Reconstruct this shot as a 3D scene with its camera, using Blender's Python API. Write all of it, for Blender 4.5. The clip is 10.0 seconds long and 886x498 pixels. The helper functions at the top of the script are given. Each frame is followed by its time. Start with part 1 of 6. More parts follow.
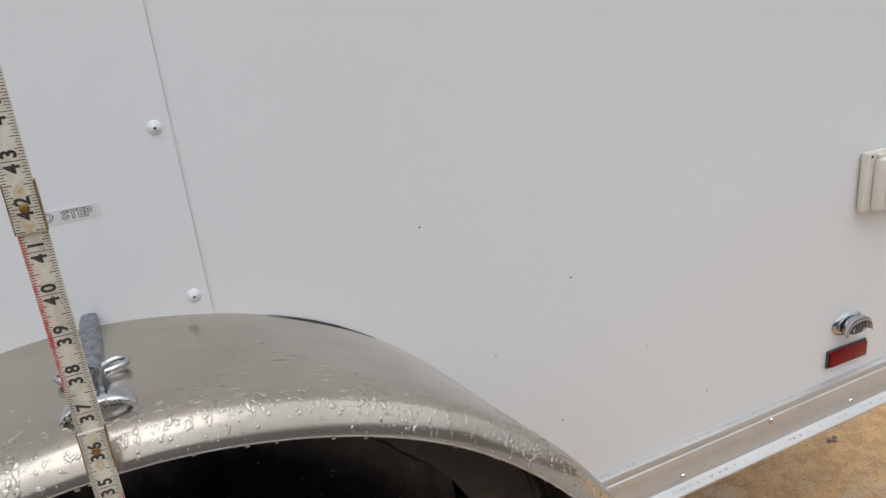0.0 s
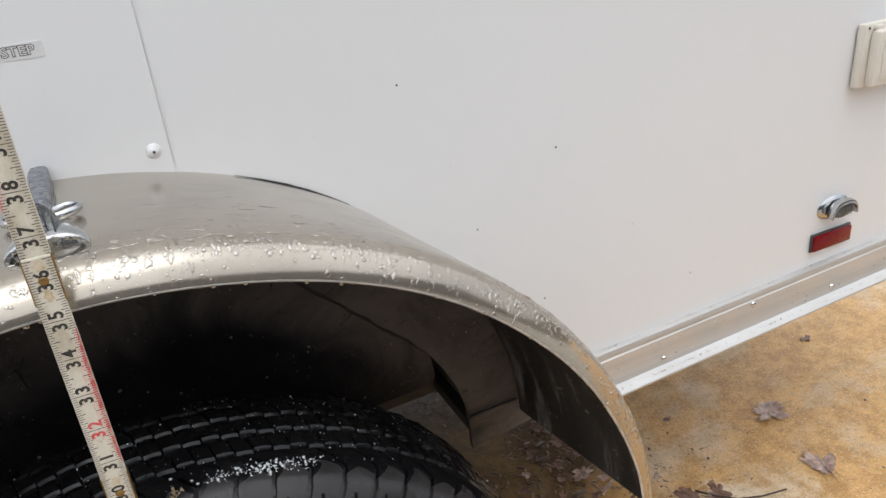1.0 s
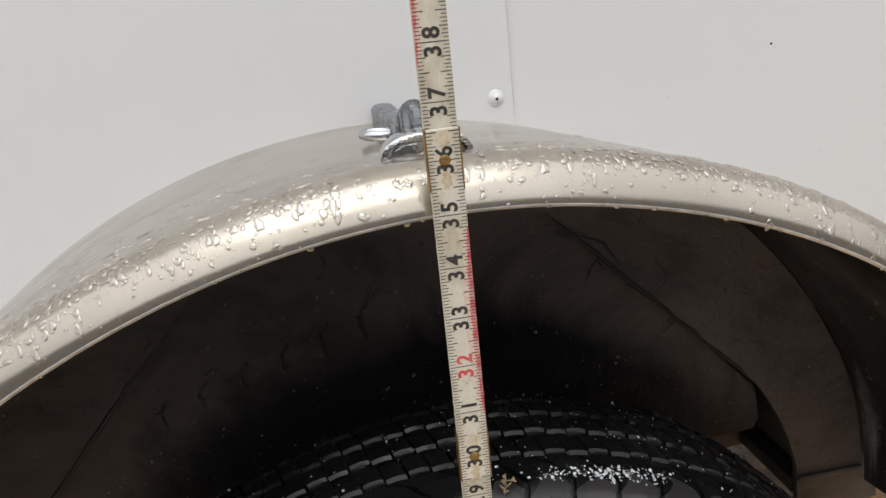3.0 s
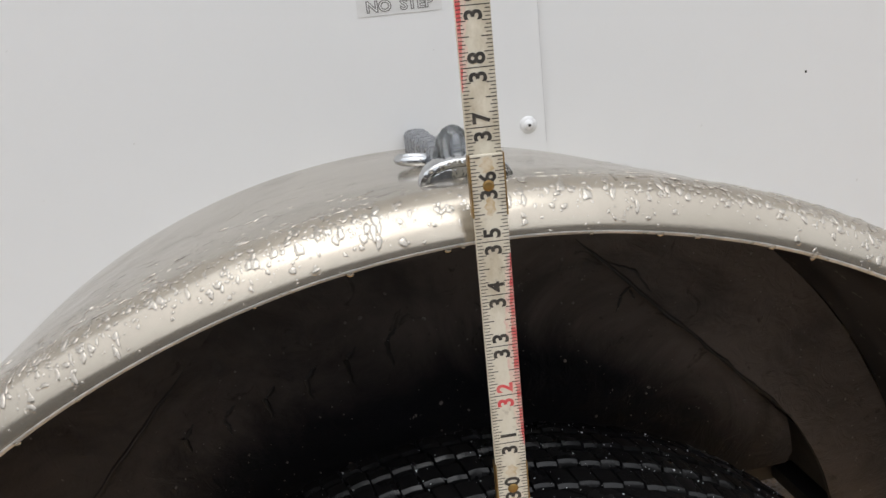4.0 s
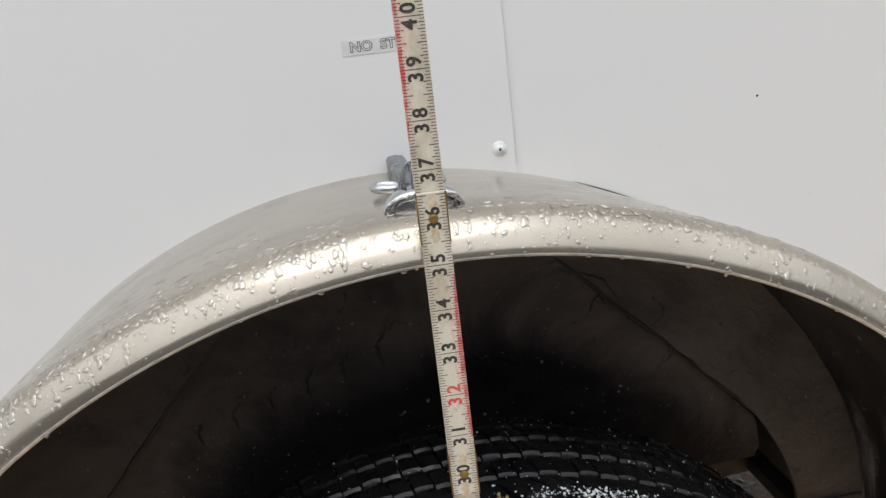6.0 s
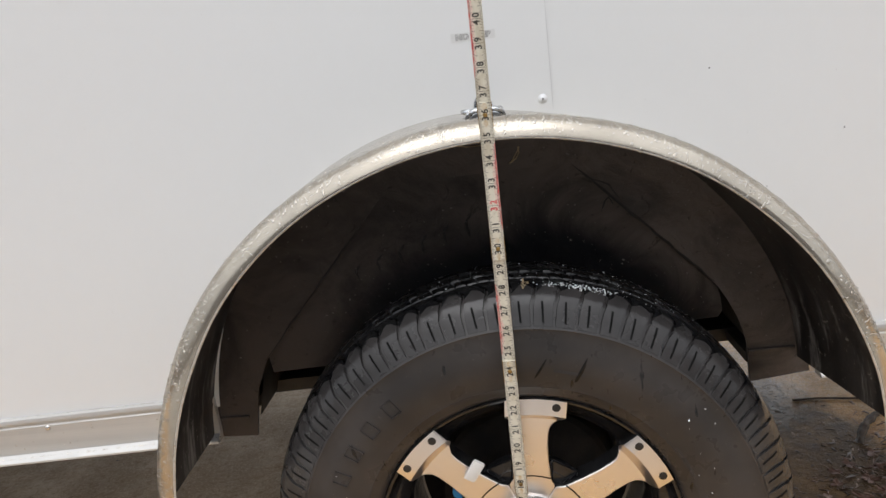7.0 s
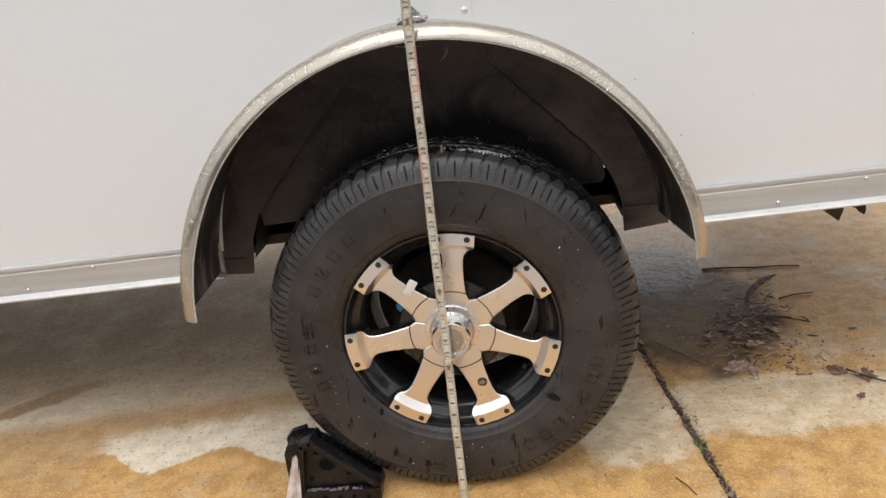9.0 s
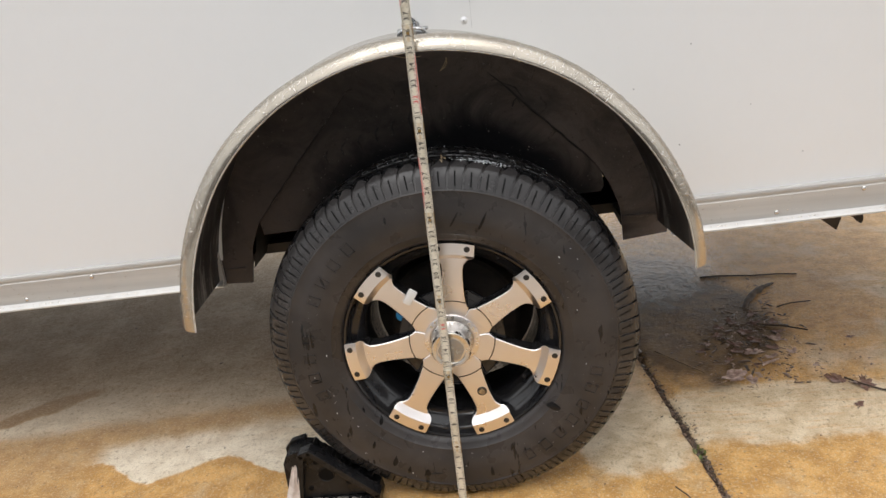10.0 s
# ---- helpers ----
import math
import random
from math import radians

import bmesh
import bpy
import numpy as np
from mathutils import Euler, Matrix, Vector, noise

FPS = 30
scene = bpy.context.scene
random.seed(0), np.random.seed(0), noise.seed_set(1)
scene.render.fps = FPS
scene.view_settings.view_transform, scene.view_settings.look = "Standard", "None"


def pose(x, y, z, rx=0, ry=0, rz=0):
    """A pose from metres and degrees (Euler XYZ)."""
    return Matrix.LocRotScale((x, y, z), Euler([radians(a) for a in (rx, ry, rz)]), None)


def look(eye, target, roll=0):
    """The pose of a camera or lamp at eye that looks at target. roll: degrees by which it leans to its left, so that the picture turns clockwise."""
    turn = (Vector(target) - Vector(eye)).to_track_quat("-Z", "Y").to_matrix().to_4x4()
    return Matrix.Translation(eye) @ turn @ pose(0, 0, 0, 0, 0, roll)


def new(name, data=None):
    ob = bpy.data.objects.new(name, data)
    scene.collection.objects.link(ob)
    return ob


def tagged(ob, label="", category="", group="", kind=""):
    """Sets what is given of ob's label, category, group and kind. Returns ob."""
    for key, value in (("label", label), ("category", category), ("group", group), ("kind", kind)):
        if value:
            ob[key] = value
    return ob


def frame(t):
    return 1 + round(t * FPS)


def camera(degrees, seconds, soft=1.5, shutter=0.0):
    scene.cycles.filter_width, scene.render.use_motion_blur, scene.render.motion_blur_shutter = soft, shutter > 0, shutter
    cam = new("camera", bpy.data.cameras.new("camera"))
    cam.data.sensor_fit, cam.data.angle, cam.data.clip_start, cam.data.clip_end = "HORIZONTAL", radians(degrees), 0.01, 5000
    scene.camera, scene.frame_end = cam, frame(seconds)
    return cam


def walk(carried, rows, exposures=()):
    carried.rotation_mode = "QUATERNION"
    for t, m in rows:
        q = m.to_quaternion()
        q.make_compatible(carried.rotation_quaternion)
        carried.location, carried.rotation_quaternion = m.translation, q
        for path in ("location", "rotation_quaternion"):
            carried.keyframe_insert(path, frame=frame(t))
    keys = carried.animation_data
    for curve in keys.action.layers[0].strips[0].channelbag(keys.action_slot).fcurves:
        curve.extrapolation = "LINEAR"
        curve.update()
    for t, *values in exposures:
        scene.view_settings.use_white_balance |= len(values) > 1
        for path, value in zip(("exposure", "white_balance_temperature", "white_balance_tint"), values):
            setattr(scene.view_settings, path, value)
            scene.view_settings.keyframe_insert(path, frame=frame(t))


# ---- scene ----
cam = camera(63.0, 10.0)
PATH = [
    (0, (-0.0152, -0.6700, 1.1527), (0.6857, 1.0789, 0.4820), -6.06),
    (0.5, (-0.0175, -0.6743, 1.1165), (0.6906, 1.0209, 0.3262), -5.79),
    (1, (-0.0195, -0.6546, 1.0800), (0.6914, 1.0043, 0.2183), -5.72),
    (1.5, (-0.0253, -0.6315, 1.0599), (0.6747, 0.9949, 0.1299), -5.62),
    (1.7, (-0.0468, -0.6151, 1.0377), (0.6268, 1.0243, 0.1112), -5.67),
    (2, (-0.0831, -0.5753, 0.9926), (0.3202, 1.1619, 0.0872), -6.45),
    (2.5, (-0.1170, -0.5458, 0.9611), (0.1712, 1.3067, 0.2644), -6.42),
    (3, (-0.1255, -0.5542, 0.9747), (0.1188, 1.3345, 0.3641), -6.48),
    (4.5, (-0.1396, -0.5425, 0.9749), (0.0620, 1.3773, 0.4518), -6.50),
    (5, (-0.1246, -0.5379, 0.9813), (0.0465, 1.3788, 0.4361), -7.13),
    (6.3, (-0.0843, -0.6831, 1.0205), (0.0375, 1.2398, 0.4841), -7.24),
    (6.5, (-0.0599, -0.7583, 1.0364), (-0.0365, 1.1666, 0.4943), -7.76),
    (6.7, (-0.0738, -0.8613, 1.0098), (-0.1435, 1.0781, 0.5263), -7.26),
    (7, (-0.0685, -1.0458, 0.9702), (-0.2492, 0.8861, 0.4852), -7.13),
    (7.2, (-0.0350, -1.1471, 0.9732), (-0.2432, 0.7516, 0.3802), -7.34),
    (7.5, (0.0285, -1.2890, 0.9515), (-0.1753, 0.5844, 0.2816), -7.26),
    (8, (0.0523, -1.3690, 0.9418), (-0.1543, 0.4888, 0.2304), -7.13),
    (8.5, (0.0574, -1.3897, 0.9642), (-0.1434, 0.4674, 0.2494), -7.09),
    (9, (0.0553, -1.3960, 0.9807), (-0.1434, 0.4620, 0.2677), -7.13),
    (9.5, (0.0515, -1.3961, 0.9829), (-0.1400, 0.4639, 0.2734), -7.08),
    (10, (0.0500, -1.3967, 0.9864), (-0.1375, 0.4688, 0.2902), -7.04),
]
walk(cam, [(t, look(eye, target, roll)) for t, eye, target, roll in PATH], [(0, -0.14, 6050, 10), (0.5, 0.09, 6100, 10), (1.7, 0.17, 6150, 10), (2.5, 0.13, 6350, 10), (5, 0.14, 6200, 10), (6.7, 0.17, 6200, 10), (7.5, 0.22, 6250, 10), (10, 0.21, 6380, 10)])

# ---- world and light ----
world = bpy.data.worlds.new("overcast_sky")
scene.world = world
world.use_nodes = True
wn = world.node_tree
wn.nodes.clear()
w_out = wn.nodes.new("ShaderNodeOutputWorld")
w_bg = wn.nodes.new("ShaderNodeBackground")
w_sky = wn.nodes.new("ShaderNodeTexSky")
w_sky.sky_type = "NISHITA"
w_sky.sun_disc = False
w_sky.sun_elevation = radians(58)
w_sky.sun_rotation = radians(200)
w_sky.dust_density = 4.0
w_hs = wn.nodes.new("ShaderNodeHueSaturation")
w_hs.inputs["Saturation"].default_value = 0.50
w_bg.inputs["Strength"].default_value = 0.115
# a closed cloud cover: grey, three times as bright overhead as at the horizon
w_co = wn.nodes.new("ShaderNodeTexCoord")
w_sep = wn.nodes.new("ShaderNodeSeparateXYZ")
w_rise = wn.nodes.new("ShaderNodeMapRange")
for key, v in (("From Min", 0.0), ("From Max", 1.0), ("To Min", 5.5), ("To Max", 16.5)):
    w_rise.inputs[key].default_value = v
w_cloud = wn.nodes.new("ShaderNodeMix")
w_cloud.data_type = "RGBA"
w_cloud.inputs[0].default_value = 0.85
wn.links.new(w_co.outputs["Generated"], w_sep.inputs[0])
wn.links.new(w_sep.outputs[2], w_rise.inputs["Value"])
wn.links.new(w_sky.outputs["Color"], w_hs.inputs["Color"])
wn.links.new(w_hs.outputs["Color"], w_cloud.inputs[6])
wn.links.new(w_rise.outputs["Result"], w_cloud.inputs[7])
wn.links.new(w_cloud.outputs[2], w_bg.inputs["Color"])
wn.links.new(w_bg.outputs["Background"], w_out.inputs["Surface"])

sun_data = bpy.data.lights.new("sun", "SUN")
sun_data.energy = 0.6
sun_data.angle = radians(45)
sun_data.color = (1.0, 0.985, 0.96)
sun = new("sun", sun_data)
sun.matrix_world = look((-0.6, -2.2, 7.0), (0, 0, 0))


# ---- materials ----
class Nodes:
    """A small helper to wire one procedural material."""

    def __init__(self, name):
        self.mat = bpy.data.materials.new(name)
        self.mat.use_nodes = True
        self.tree = self.mat.node_tree
        self.bsdf = self.tree.nodes["Principled BSDF"]
        self.co = self.tree.nodes.new("ShaderNodeTexCoord").outputs["Object"]

    def link(self, a, b):
        self.tree.links.new(a, b)

    def noise(self, scale, detail=4.0, rough=0.55, stretch=None, distortion=0.0):
        n = self.tree.nodes.new("ShaderNodeTexNoise")
        n.inputs["Scale"].default_value = scale
        n.inputs["Detail"].default_value = detail
        n.inputs["Roughness"].default_value = rough
        n.inputs["Distortion"].default_value = distortion
        if stretch:
            mp = self.tree.nodes.new("ShaderNodeMapping")
            mp.inputs["Scale"].default_value = stretch
            self.link(self.co, mp.inputs["Vector"])
            self.link(mp.outputs["Vector"], n.inputs["Vector"])
        else:
            self.link(self.co, n.inputs["Vector"])
        return n.outputs["Fac"]

    def ramp(self, fac, lo, hi, a=0.0, b=1.0):
        r = self.tree.nodes.new("ShaderNodeMapRange")
        r.interpolation_type = "SMOOTHSTEP"
        for key, v in (("From Min", lo), ("From Max", hi), ("To Min", a), ("To Max", b)):
            r.inputs[key].default_value = v
        self.link(fac, r.inputs["Value"])
        return r.outputs["Result"]

    def math(self, op, a, b=None):
        m = self.tree.nodes.new("ShaderNodeMath")
        m.operation = op
        for k, v in enumerate((a, b)):
            if v is None:
                continue
            if isinstance(v, (int, float)):
                m.inputs[k].default_value = v
            else:
                self.link(v, m.inputs[k])
        return m.outputs[0]

    def mix(self, fac, a, b, blend="MIX"):
        m = self.tree.nodes.new("ShaderNodeMix")
        m.data_type, m.blend_type = "RGBA", blend
        for key, v in ((0, fac), (6, a), (7, b)):
            if isinstance(v, (int, float)):
                m.inputs[key].default_value = v
            elif isinstance(v, tuple):
                m.inputs[key].default_value = (*v, 1.0)
            else:
                self.link(v, m.inputs[key])
        return m.outputs[2]

    def axis(self, k):
        s = self.tree.nodes.new("ShaderNodeSeparateXYZ")
        self.link(self.co, s.inputs[0])
        return s.outputs[k]

    def bump(self, height, strength, distance=0.002):
        b = self.tree.nodes.new("ShaderNodeBump")
        b.inputs["Strength"].default_value = strength
        b.inputs["Distance"].default_value = distance
        self.link(height, b.inputs["Height"])
        self.link(b.outputs["Normal"], self.bsdf.inputs["Normal"])

    def set(self, key, v):
        if isinstance(v, (int, float)):
            self.bsdf.inputs[key].default_value = v
        elif isinstance(v, tuple):
            self.bsdf.inputs[key].default_value = (*v, 1.0)
        else:
            self.link(v, self.bsdf.inputs[key])
        return self


def simple(name, a, b, scale, rough, metal=0.0, rough_to=None, bump=0.0, bump_scale=None, distance=0.001, spec=None):
    """Two tones blended by noise, uneven gloss and a fine relief."""
    n = Nodes(name)
    f = n.noise(scale, 6.0, 0.6)
    n.set("Base Color", n.mix(n.ramp(f, 0.35, 0.65), a, b))
    n.set("Metallic", metal)
    if rough_to is None:
        n.set("Roughness", rough)
    else:
        n.set("Roughness", n.ramp(n.noise(scale * 0.7, 5.0), 0.35, 0.65, rough, rough_to))
    if spec is not None:
        n.set("Specular IOR Level", spec)
    if bump:
        n.bump(n.noise(bump_scale or scale * 6, 4.0), bump, distance)
    return n.mat


def make_wall_paint():
    n = Nodes("white_painted_aluminium")
    grime = n.ramp(n.noise(1.1, 3.0, 0.5, (1.0, 1.0, 0.45)), 0.25, 0.8)
    fine = n.ramp(n.noise(40.0, 4.0, 0.6, (1.0, 1.0, 0.7)), 0.3, 0.8)
    speck = n.ramp(n.noise(210.0, 2.0, 0.5), 0.765, 0.79, 0.0, 0.35)
    col = n.mix(grime, (0.80, 0.80, 0.80), (0.775, 0.775, 0.772))
    col = n.mix(n.math("MULTIPLY", fine, 0.18), col, (0.755, 0.755, 0.750))
    n.set("Base Color", n.mix(speck, col, (0.45, 0.43, 0.40)))
    n.set("Roughness", n.ramp(n.noise(2.0, 2.0), 0.2, 0.8, 0.30, 0.36))
    n.bump(n.noise(1.6, 1.0), 0.06, 0.006)
    return n.mat


def make_fender_metal():
    n = Nodes("brushed_aluminium_fender")
    streak = n.noise(9.0, 6.0, 0.65, (1.0, 6.0, 1.0))
    blotch = n.noise(16.0, 5.0, 0.6)
    n.set("Base Color", n.mix(n.ramp(blotch, 0.38, 0.7), (0.49, 0.442, 0.370), (0.415, 0.372, 0.310)))
    n.set("Metallic", 0.86)
    n.set("Roughness", n.math("ADD", n.ramp(streak, 0.3, 0.7, 0.13, 0.20), n.ramp(blotch, 0.45, 0.75, 0.0, 0.07)))
    n.bump(n.noise(220.0, 3.0, 0.6), 0.05, 0.0005)
    return n.mat


def make_rail_metal():
    n = Nodes("mill_aluminium_rail")
    streak = n.noise(5.0, 6.0, 0.6, (0.25, 1.0, 9.0))
    n.set("Base Color", n.mix(n.ramp(streak, 0.35, 0.7), (0.64, 0.625, 0.60), (0.55, 0.535, 0.515)))
    n.set("Metallic", 0.55)
    n.set("Roughness", n.ramp(n.noise(30.0, 5.0), 0.3, 0.7, 0.38, 0.54))
    n.bump(n.noise(60.0, 4.0, 0.6, (0.1, 1.0, 2.0)), 0.08, 0.0006)
    return n.mat


def make_concrete():
    n = Nodes("stained_wet_concrete")
    x, y = n.axis(0), n.axis(1)
    big = n.noise(2.6, 6.0, 0.55, None, 0.3)
    mid = n.noise(7.0, 6.0, 0.6)
    blot = n.noise(18.0, 6.0, 0.65)
    fine = n.noise(70.0, 5.0, 0.65)
    grit = n.noise(170.0, 5.0, 0.7)
    sand = n.noise(330.0, 3.0, 0.65)
    streak = n.noise(9.0, 5.0, 0.6, (1.0, 7.0, 1.0))
    pale = n.mix(n.ramp(blot, 0.35, 0.66), (0.85, 0.75, 0.59), (0.70, 0.59, 0.44))
    tan = n.mix(n.ramp(blot, 0.36, 0.64), (0.70, 0.405, 0.138), (0.49, 0.260, 0.074))
    tan = n.mix(n.ramp(mid, 0.52, 0.66, 0.0, 0.55), tan, (0.62, 0.47, 0.29))
    brown = n.mix(n.ramp(fine, 0.3, 0.7), (0.39, 0.285, 0.178), (0.27, 0.185, 0.102))

    def spot(cx, cy, rx, ry, rag, lo, hi):
        """A ragged oval patch."""
        dx = n.math("DIVIDE", n.math("SUBTRACT", x, cx), rx)
        dy = n.math("DIVIDE", n.math("SUBTRACT", y, cy), ry)
        far = n.math("ADD", n.math("MULTIPLY", dx, dx), n.math("MULTIPLY", dy, dy))
        return n.ramp(n.math("ADD", far, n.math("MULTIPLY", n.math("SUBTRACT", n.noise(9.0, 6.0, 0.65), 0.5), rag)), lo, hi, 1.0, 0.0)

    # rain-soaked in the open, dry where the trailer shelters it, with a scalloped edge
    wave = n.math("COSINE", n.math("MULTIPLY", n.math("ADD", x, 0.807), 19.6))
    line = n.math("SUBTRACT", -0.050, n.math("MULTIPLY", n.math("MULTIPLY", wave, n.ramp(n.math("ABSOLUTE", n.math("ADD", x, 0.6)), 0.5, 0.9, 1.0, 0.0)), 0.040))
    ragged = n.math("MULTIPLY", n.math("SUBTRACT", n.noise(9.0, 5.0, 0.6), 0.5), 0.075)
    edge = n.math("ADD", n.math("SUBTRACT", line, y), ragged)
    wet_open = n.math("MAXIMUM", n.ramp(edge, -0.004, 0.008), n.ramp(n.math("ADD", y, ragged), 1.55, 1.57))
    side = n.ramp(x, 0.10, 0.40)
    wet = n.math("MAXIMUM", wet_open, n.math("MULTIPLY", side, n.ramp(big, 0.34, 0.48, 0.35, 1.0)))
    bands = n.math("MULTIPLY", n.ramp(n.noise(3.0, 5.0, 0.6, (1.0, 3.2, 1.0)), 0.50, 0.57), n.ramp(y, 0.03, 0.10))
    wet = n.math("MAXIMUM", wet, n.math("MULTIPLY", bands, n.ramp(x, -0.6, 0.0, 0.22, 0.75)))
    # a brown damp band slanting under the trailer, which joins the soaked edge, and a second patch beyond it
    mark = n.math("ADD", n.math("SUBTRACT", y, n.math("ADD", 0.264, n.math("MULTIPLY", x, 0.16))), n.math("MULTIPLY", ragged, 1.1))
    band = n.math("MULTIPLY", n.ramp(n.math("ABSOLUTE", mark), 0.020, 0.085, 0.85, 0.0), n.ramp(x, -0.52, -0.36, 1.0, 0.0))
    joined = n.math("MULTIPLY", n.ramp(n.math("ADD", x, ragged), -1.02, -0.95, 1.0, 0.0), n.ramp(mark, -0.01, 0.02, 0.9, 0.0))
    wet = n.math("MAXIMUM", wet, n.math("MAXIMUM", band, joined))
    su = n.math("ADD", n.math("MULTIPLY", n.math("ADD", x, 1.27), 0.83), n.math("MULTIPLY", n.math("SUBTRACT", y, 0.250), 0.55))
    sv = n.math("SUBTRACT", n.math("MULTIPLY", n.math("SUBTRACT", y, 0.250), 0.83), n.math("MULTIPLY", n.math("ADD", x, 1.27), 0.55))
    sv = n.math("ADD", sv, n.math("MULTIPLY", ragged, 1.1))
    patch = n.math("ADD", n.math("POWER", n.math("DIVIDE", su, 0.155), 2.0), n.math("POWER", n.math("DIVIDE", sv, 0.042), 2.0))
    wet = n.math("MAXIMUM", wet, n.ramp(patch, 0.5, 1.3, 0.8, 0.0))
    stain = n.math("MAXIMUM", n.ramp(patch, 0.5, 1.3, 1.0, 0.0), n.math("MULTIPLY", n.math("MAXIMUM", band, joined), 0.55))
    # scraped paler patches either side of the joint
    scrape = n.math("MULTIPLY", spot(0.64, 0.025, 0.38, 0.125, 2.2, 0.5, 1.1), n.ramp(streak, 0.36, 0.56, 0.35, 1.0))
    scrape = n.math("MAXIMUM", scrape, n.math("MULTIPLY", spot(0.27, -0.02, 0.14, 0.16, 2.0, 0.5, 1.1), 0.85))
    wet = n.math("MULTIPLY", wet, n.math("SUBTRACT", 1.0, n.math("MULTIPLY", scrape, 0.85)))
    col = n.mix(wet, pale, tan)
    col = n.mix(n.math("MULTIPLY", scrape, 0.8), col, n.mix(n.ramp(blot, 0.36, 0.62), (0.80, 0.66, 0.46), (0.60, 0.45, 0.26)))
    # the trailer's shade, painted in as mottled brown and weaker to the right
    under_shade = n.math("MULTIPLY", n.ramp(n.math("ADD", y, n.math("MULTIPLY", big, 0.35)), 0.24, 0.60), n.ramp(mid, 0.25, 0.6, 0.45, 0.85))
    col = n.mix(n.math("MULTIPLY", under_shade, n.ramp(x, 0.1, 0.5, 1.0, 0.15)), col, brown)
    col = n.mix(n.math("MULTIPLY", stain, 0.62), col, (0.27, 0.165, 0.075))
    spots = n.ramp(n.noise(38.0, 4.0, 0.7), 0.63, 0.72)
    col = n.mix(n.math("MULTIPLY", spots, 0.5), col, (0.14, 0.09, 0.045))
    col = n.mix(n.ramp(fine, 0.54, 0.68, 0.0, 0.55), col, (0.26, 0.16, 0.075))
    col = n.mix(n.ramp(grit, 0.52, 0.62, 0.0, 0.50), col, (0.76, 0.63, 0.45))
    col = n.mix(n.ramp(sand, 0.34, 0.46, 0.55, 0.0), col, (0.17, 0.105, 0.05))
    # soaked brown patch and the black mud beside the tyre
    soak = spot(0.52, 0.50, 0.22, 0.34, 1.8, 0.70, 1.40)
    col = n.mix(n.math("MULTIPLY", soak, 0.94), col, n.mix(n.ramp(blot, 0.35, 0.65), (0.090, 0.052, 0.022), (0.190, 0.114, 0.046)))
    mud = n.math("MAXIMUM", n.math("MULTIPLY", spot(0.67, 0.47, 0.10, 0.16, 3.6, 0.4, 1.5), 0.65), spot(0.48, 0.78, 0.20, 0.22, 2.4, 0.5, 1.4))
    col = n.mix(n.math("MULTIPLY", mud, 0.70), col, (0.060, 0.045, 0.032))
    col = n.mix(n.math("MULTIPLY", n.ramp(sand, 0.60, 0.70, 0.0, 0.35), n.math("SUBTRACT", 1.0, n.math("MULTIPLY", soak, 0.8))), col, (0.60, 0.48, 0.33))
    # away from the trailer the rust-coloured stain gives way to plain grey concrete
    open_grey = n.mix(n.ramp(blot, 0.35, 0.65), (0.42, 0.395, 0.36), (0.33, 0.305, 0.275))
    col = n.mix(n.ramp(n.math("ADD", y, n.math("MULTIPLY", n.math("SUBTRACT", big, 0.5), 0.5)), -1.15, -0.75, 1.0, 0.0), col, open_grey)
    n.set("Base Color", col)
    damp = n.math("MAXIMUM", n.math("MULTIPLY", n.math("MAXIMUM", wet, n.math("MULTIPLY", soak, 0.6)), 0.65), mud)
    # a film of standing water under the trailer, broken by grit
    pool = spot(0.50, 1.06, 0.25, 0.42, 1.6, 0.6, 1.3)
    film = n.math("MULTIPLY", n.math("MAXIMUM", pool, n.math("MULTIPLY", soak, 0.15)), n.ramp(n.noise(75.0, 5.0, 0.70), 0.36, 0.50))
    dry = n.math("SUBTRACT", n.ramp(fine, 0.3, 0.7, 0.62, 0.76), n.math("MULTIPLY", damp, 0.46))
    n.set("Roughness", n.math("ADD", n.math("MULTIPLY", dry, n.math("SUBTRACT", 1.0, film)), n.math("MULTIPLY", film, 0.06)))
    n.set("Specular IOR Level", n.math("SUBTRACT", n.math("ADD", 0.38, n.math("MULTIPLY", film, 0.16)), n.math("MULTIPLY", soak, 0.18)))
    rough_top = n.math("MULTIPLY", n.math("ADD", n.math("MULTIPLY", grit, 0.5), fine), n.math("SUBTRACT", 1.0, n.math("MULTIPLY", film, 0.65)))
    # the film lies in shallow swells over the coarse slab
    swell = n.math("MULTIPLY", n.math("MULTIPLY", pool, n.noise(46.0, 3.0, 0.5)), 1.0)
    n.bump(n.math("ADD", n.math("ADD", rough_top, swell), n.math("MULTIPLY", n.math("MULTIPLY", mud, blot), 1.6)), 0.85, 0.0022)
    return n.mat


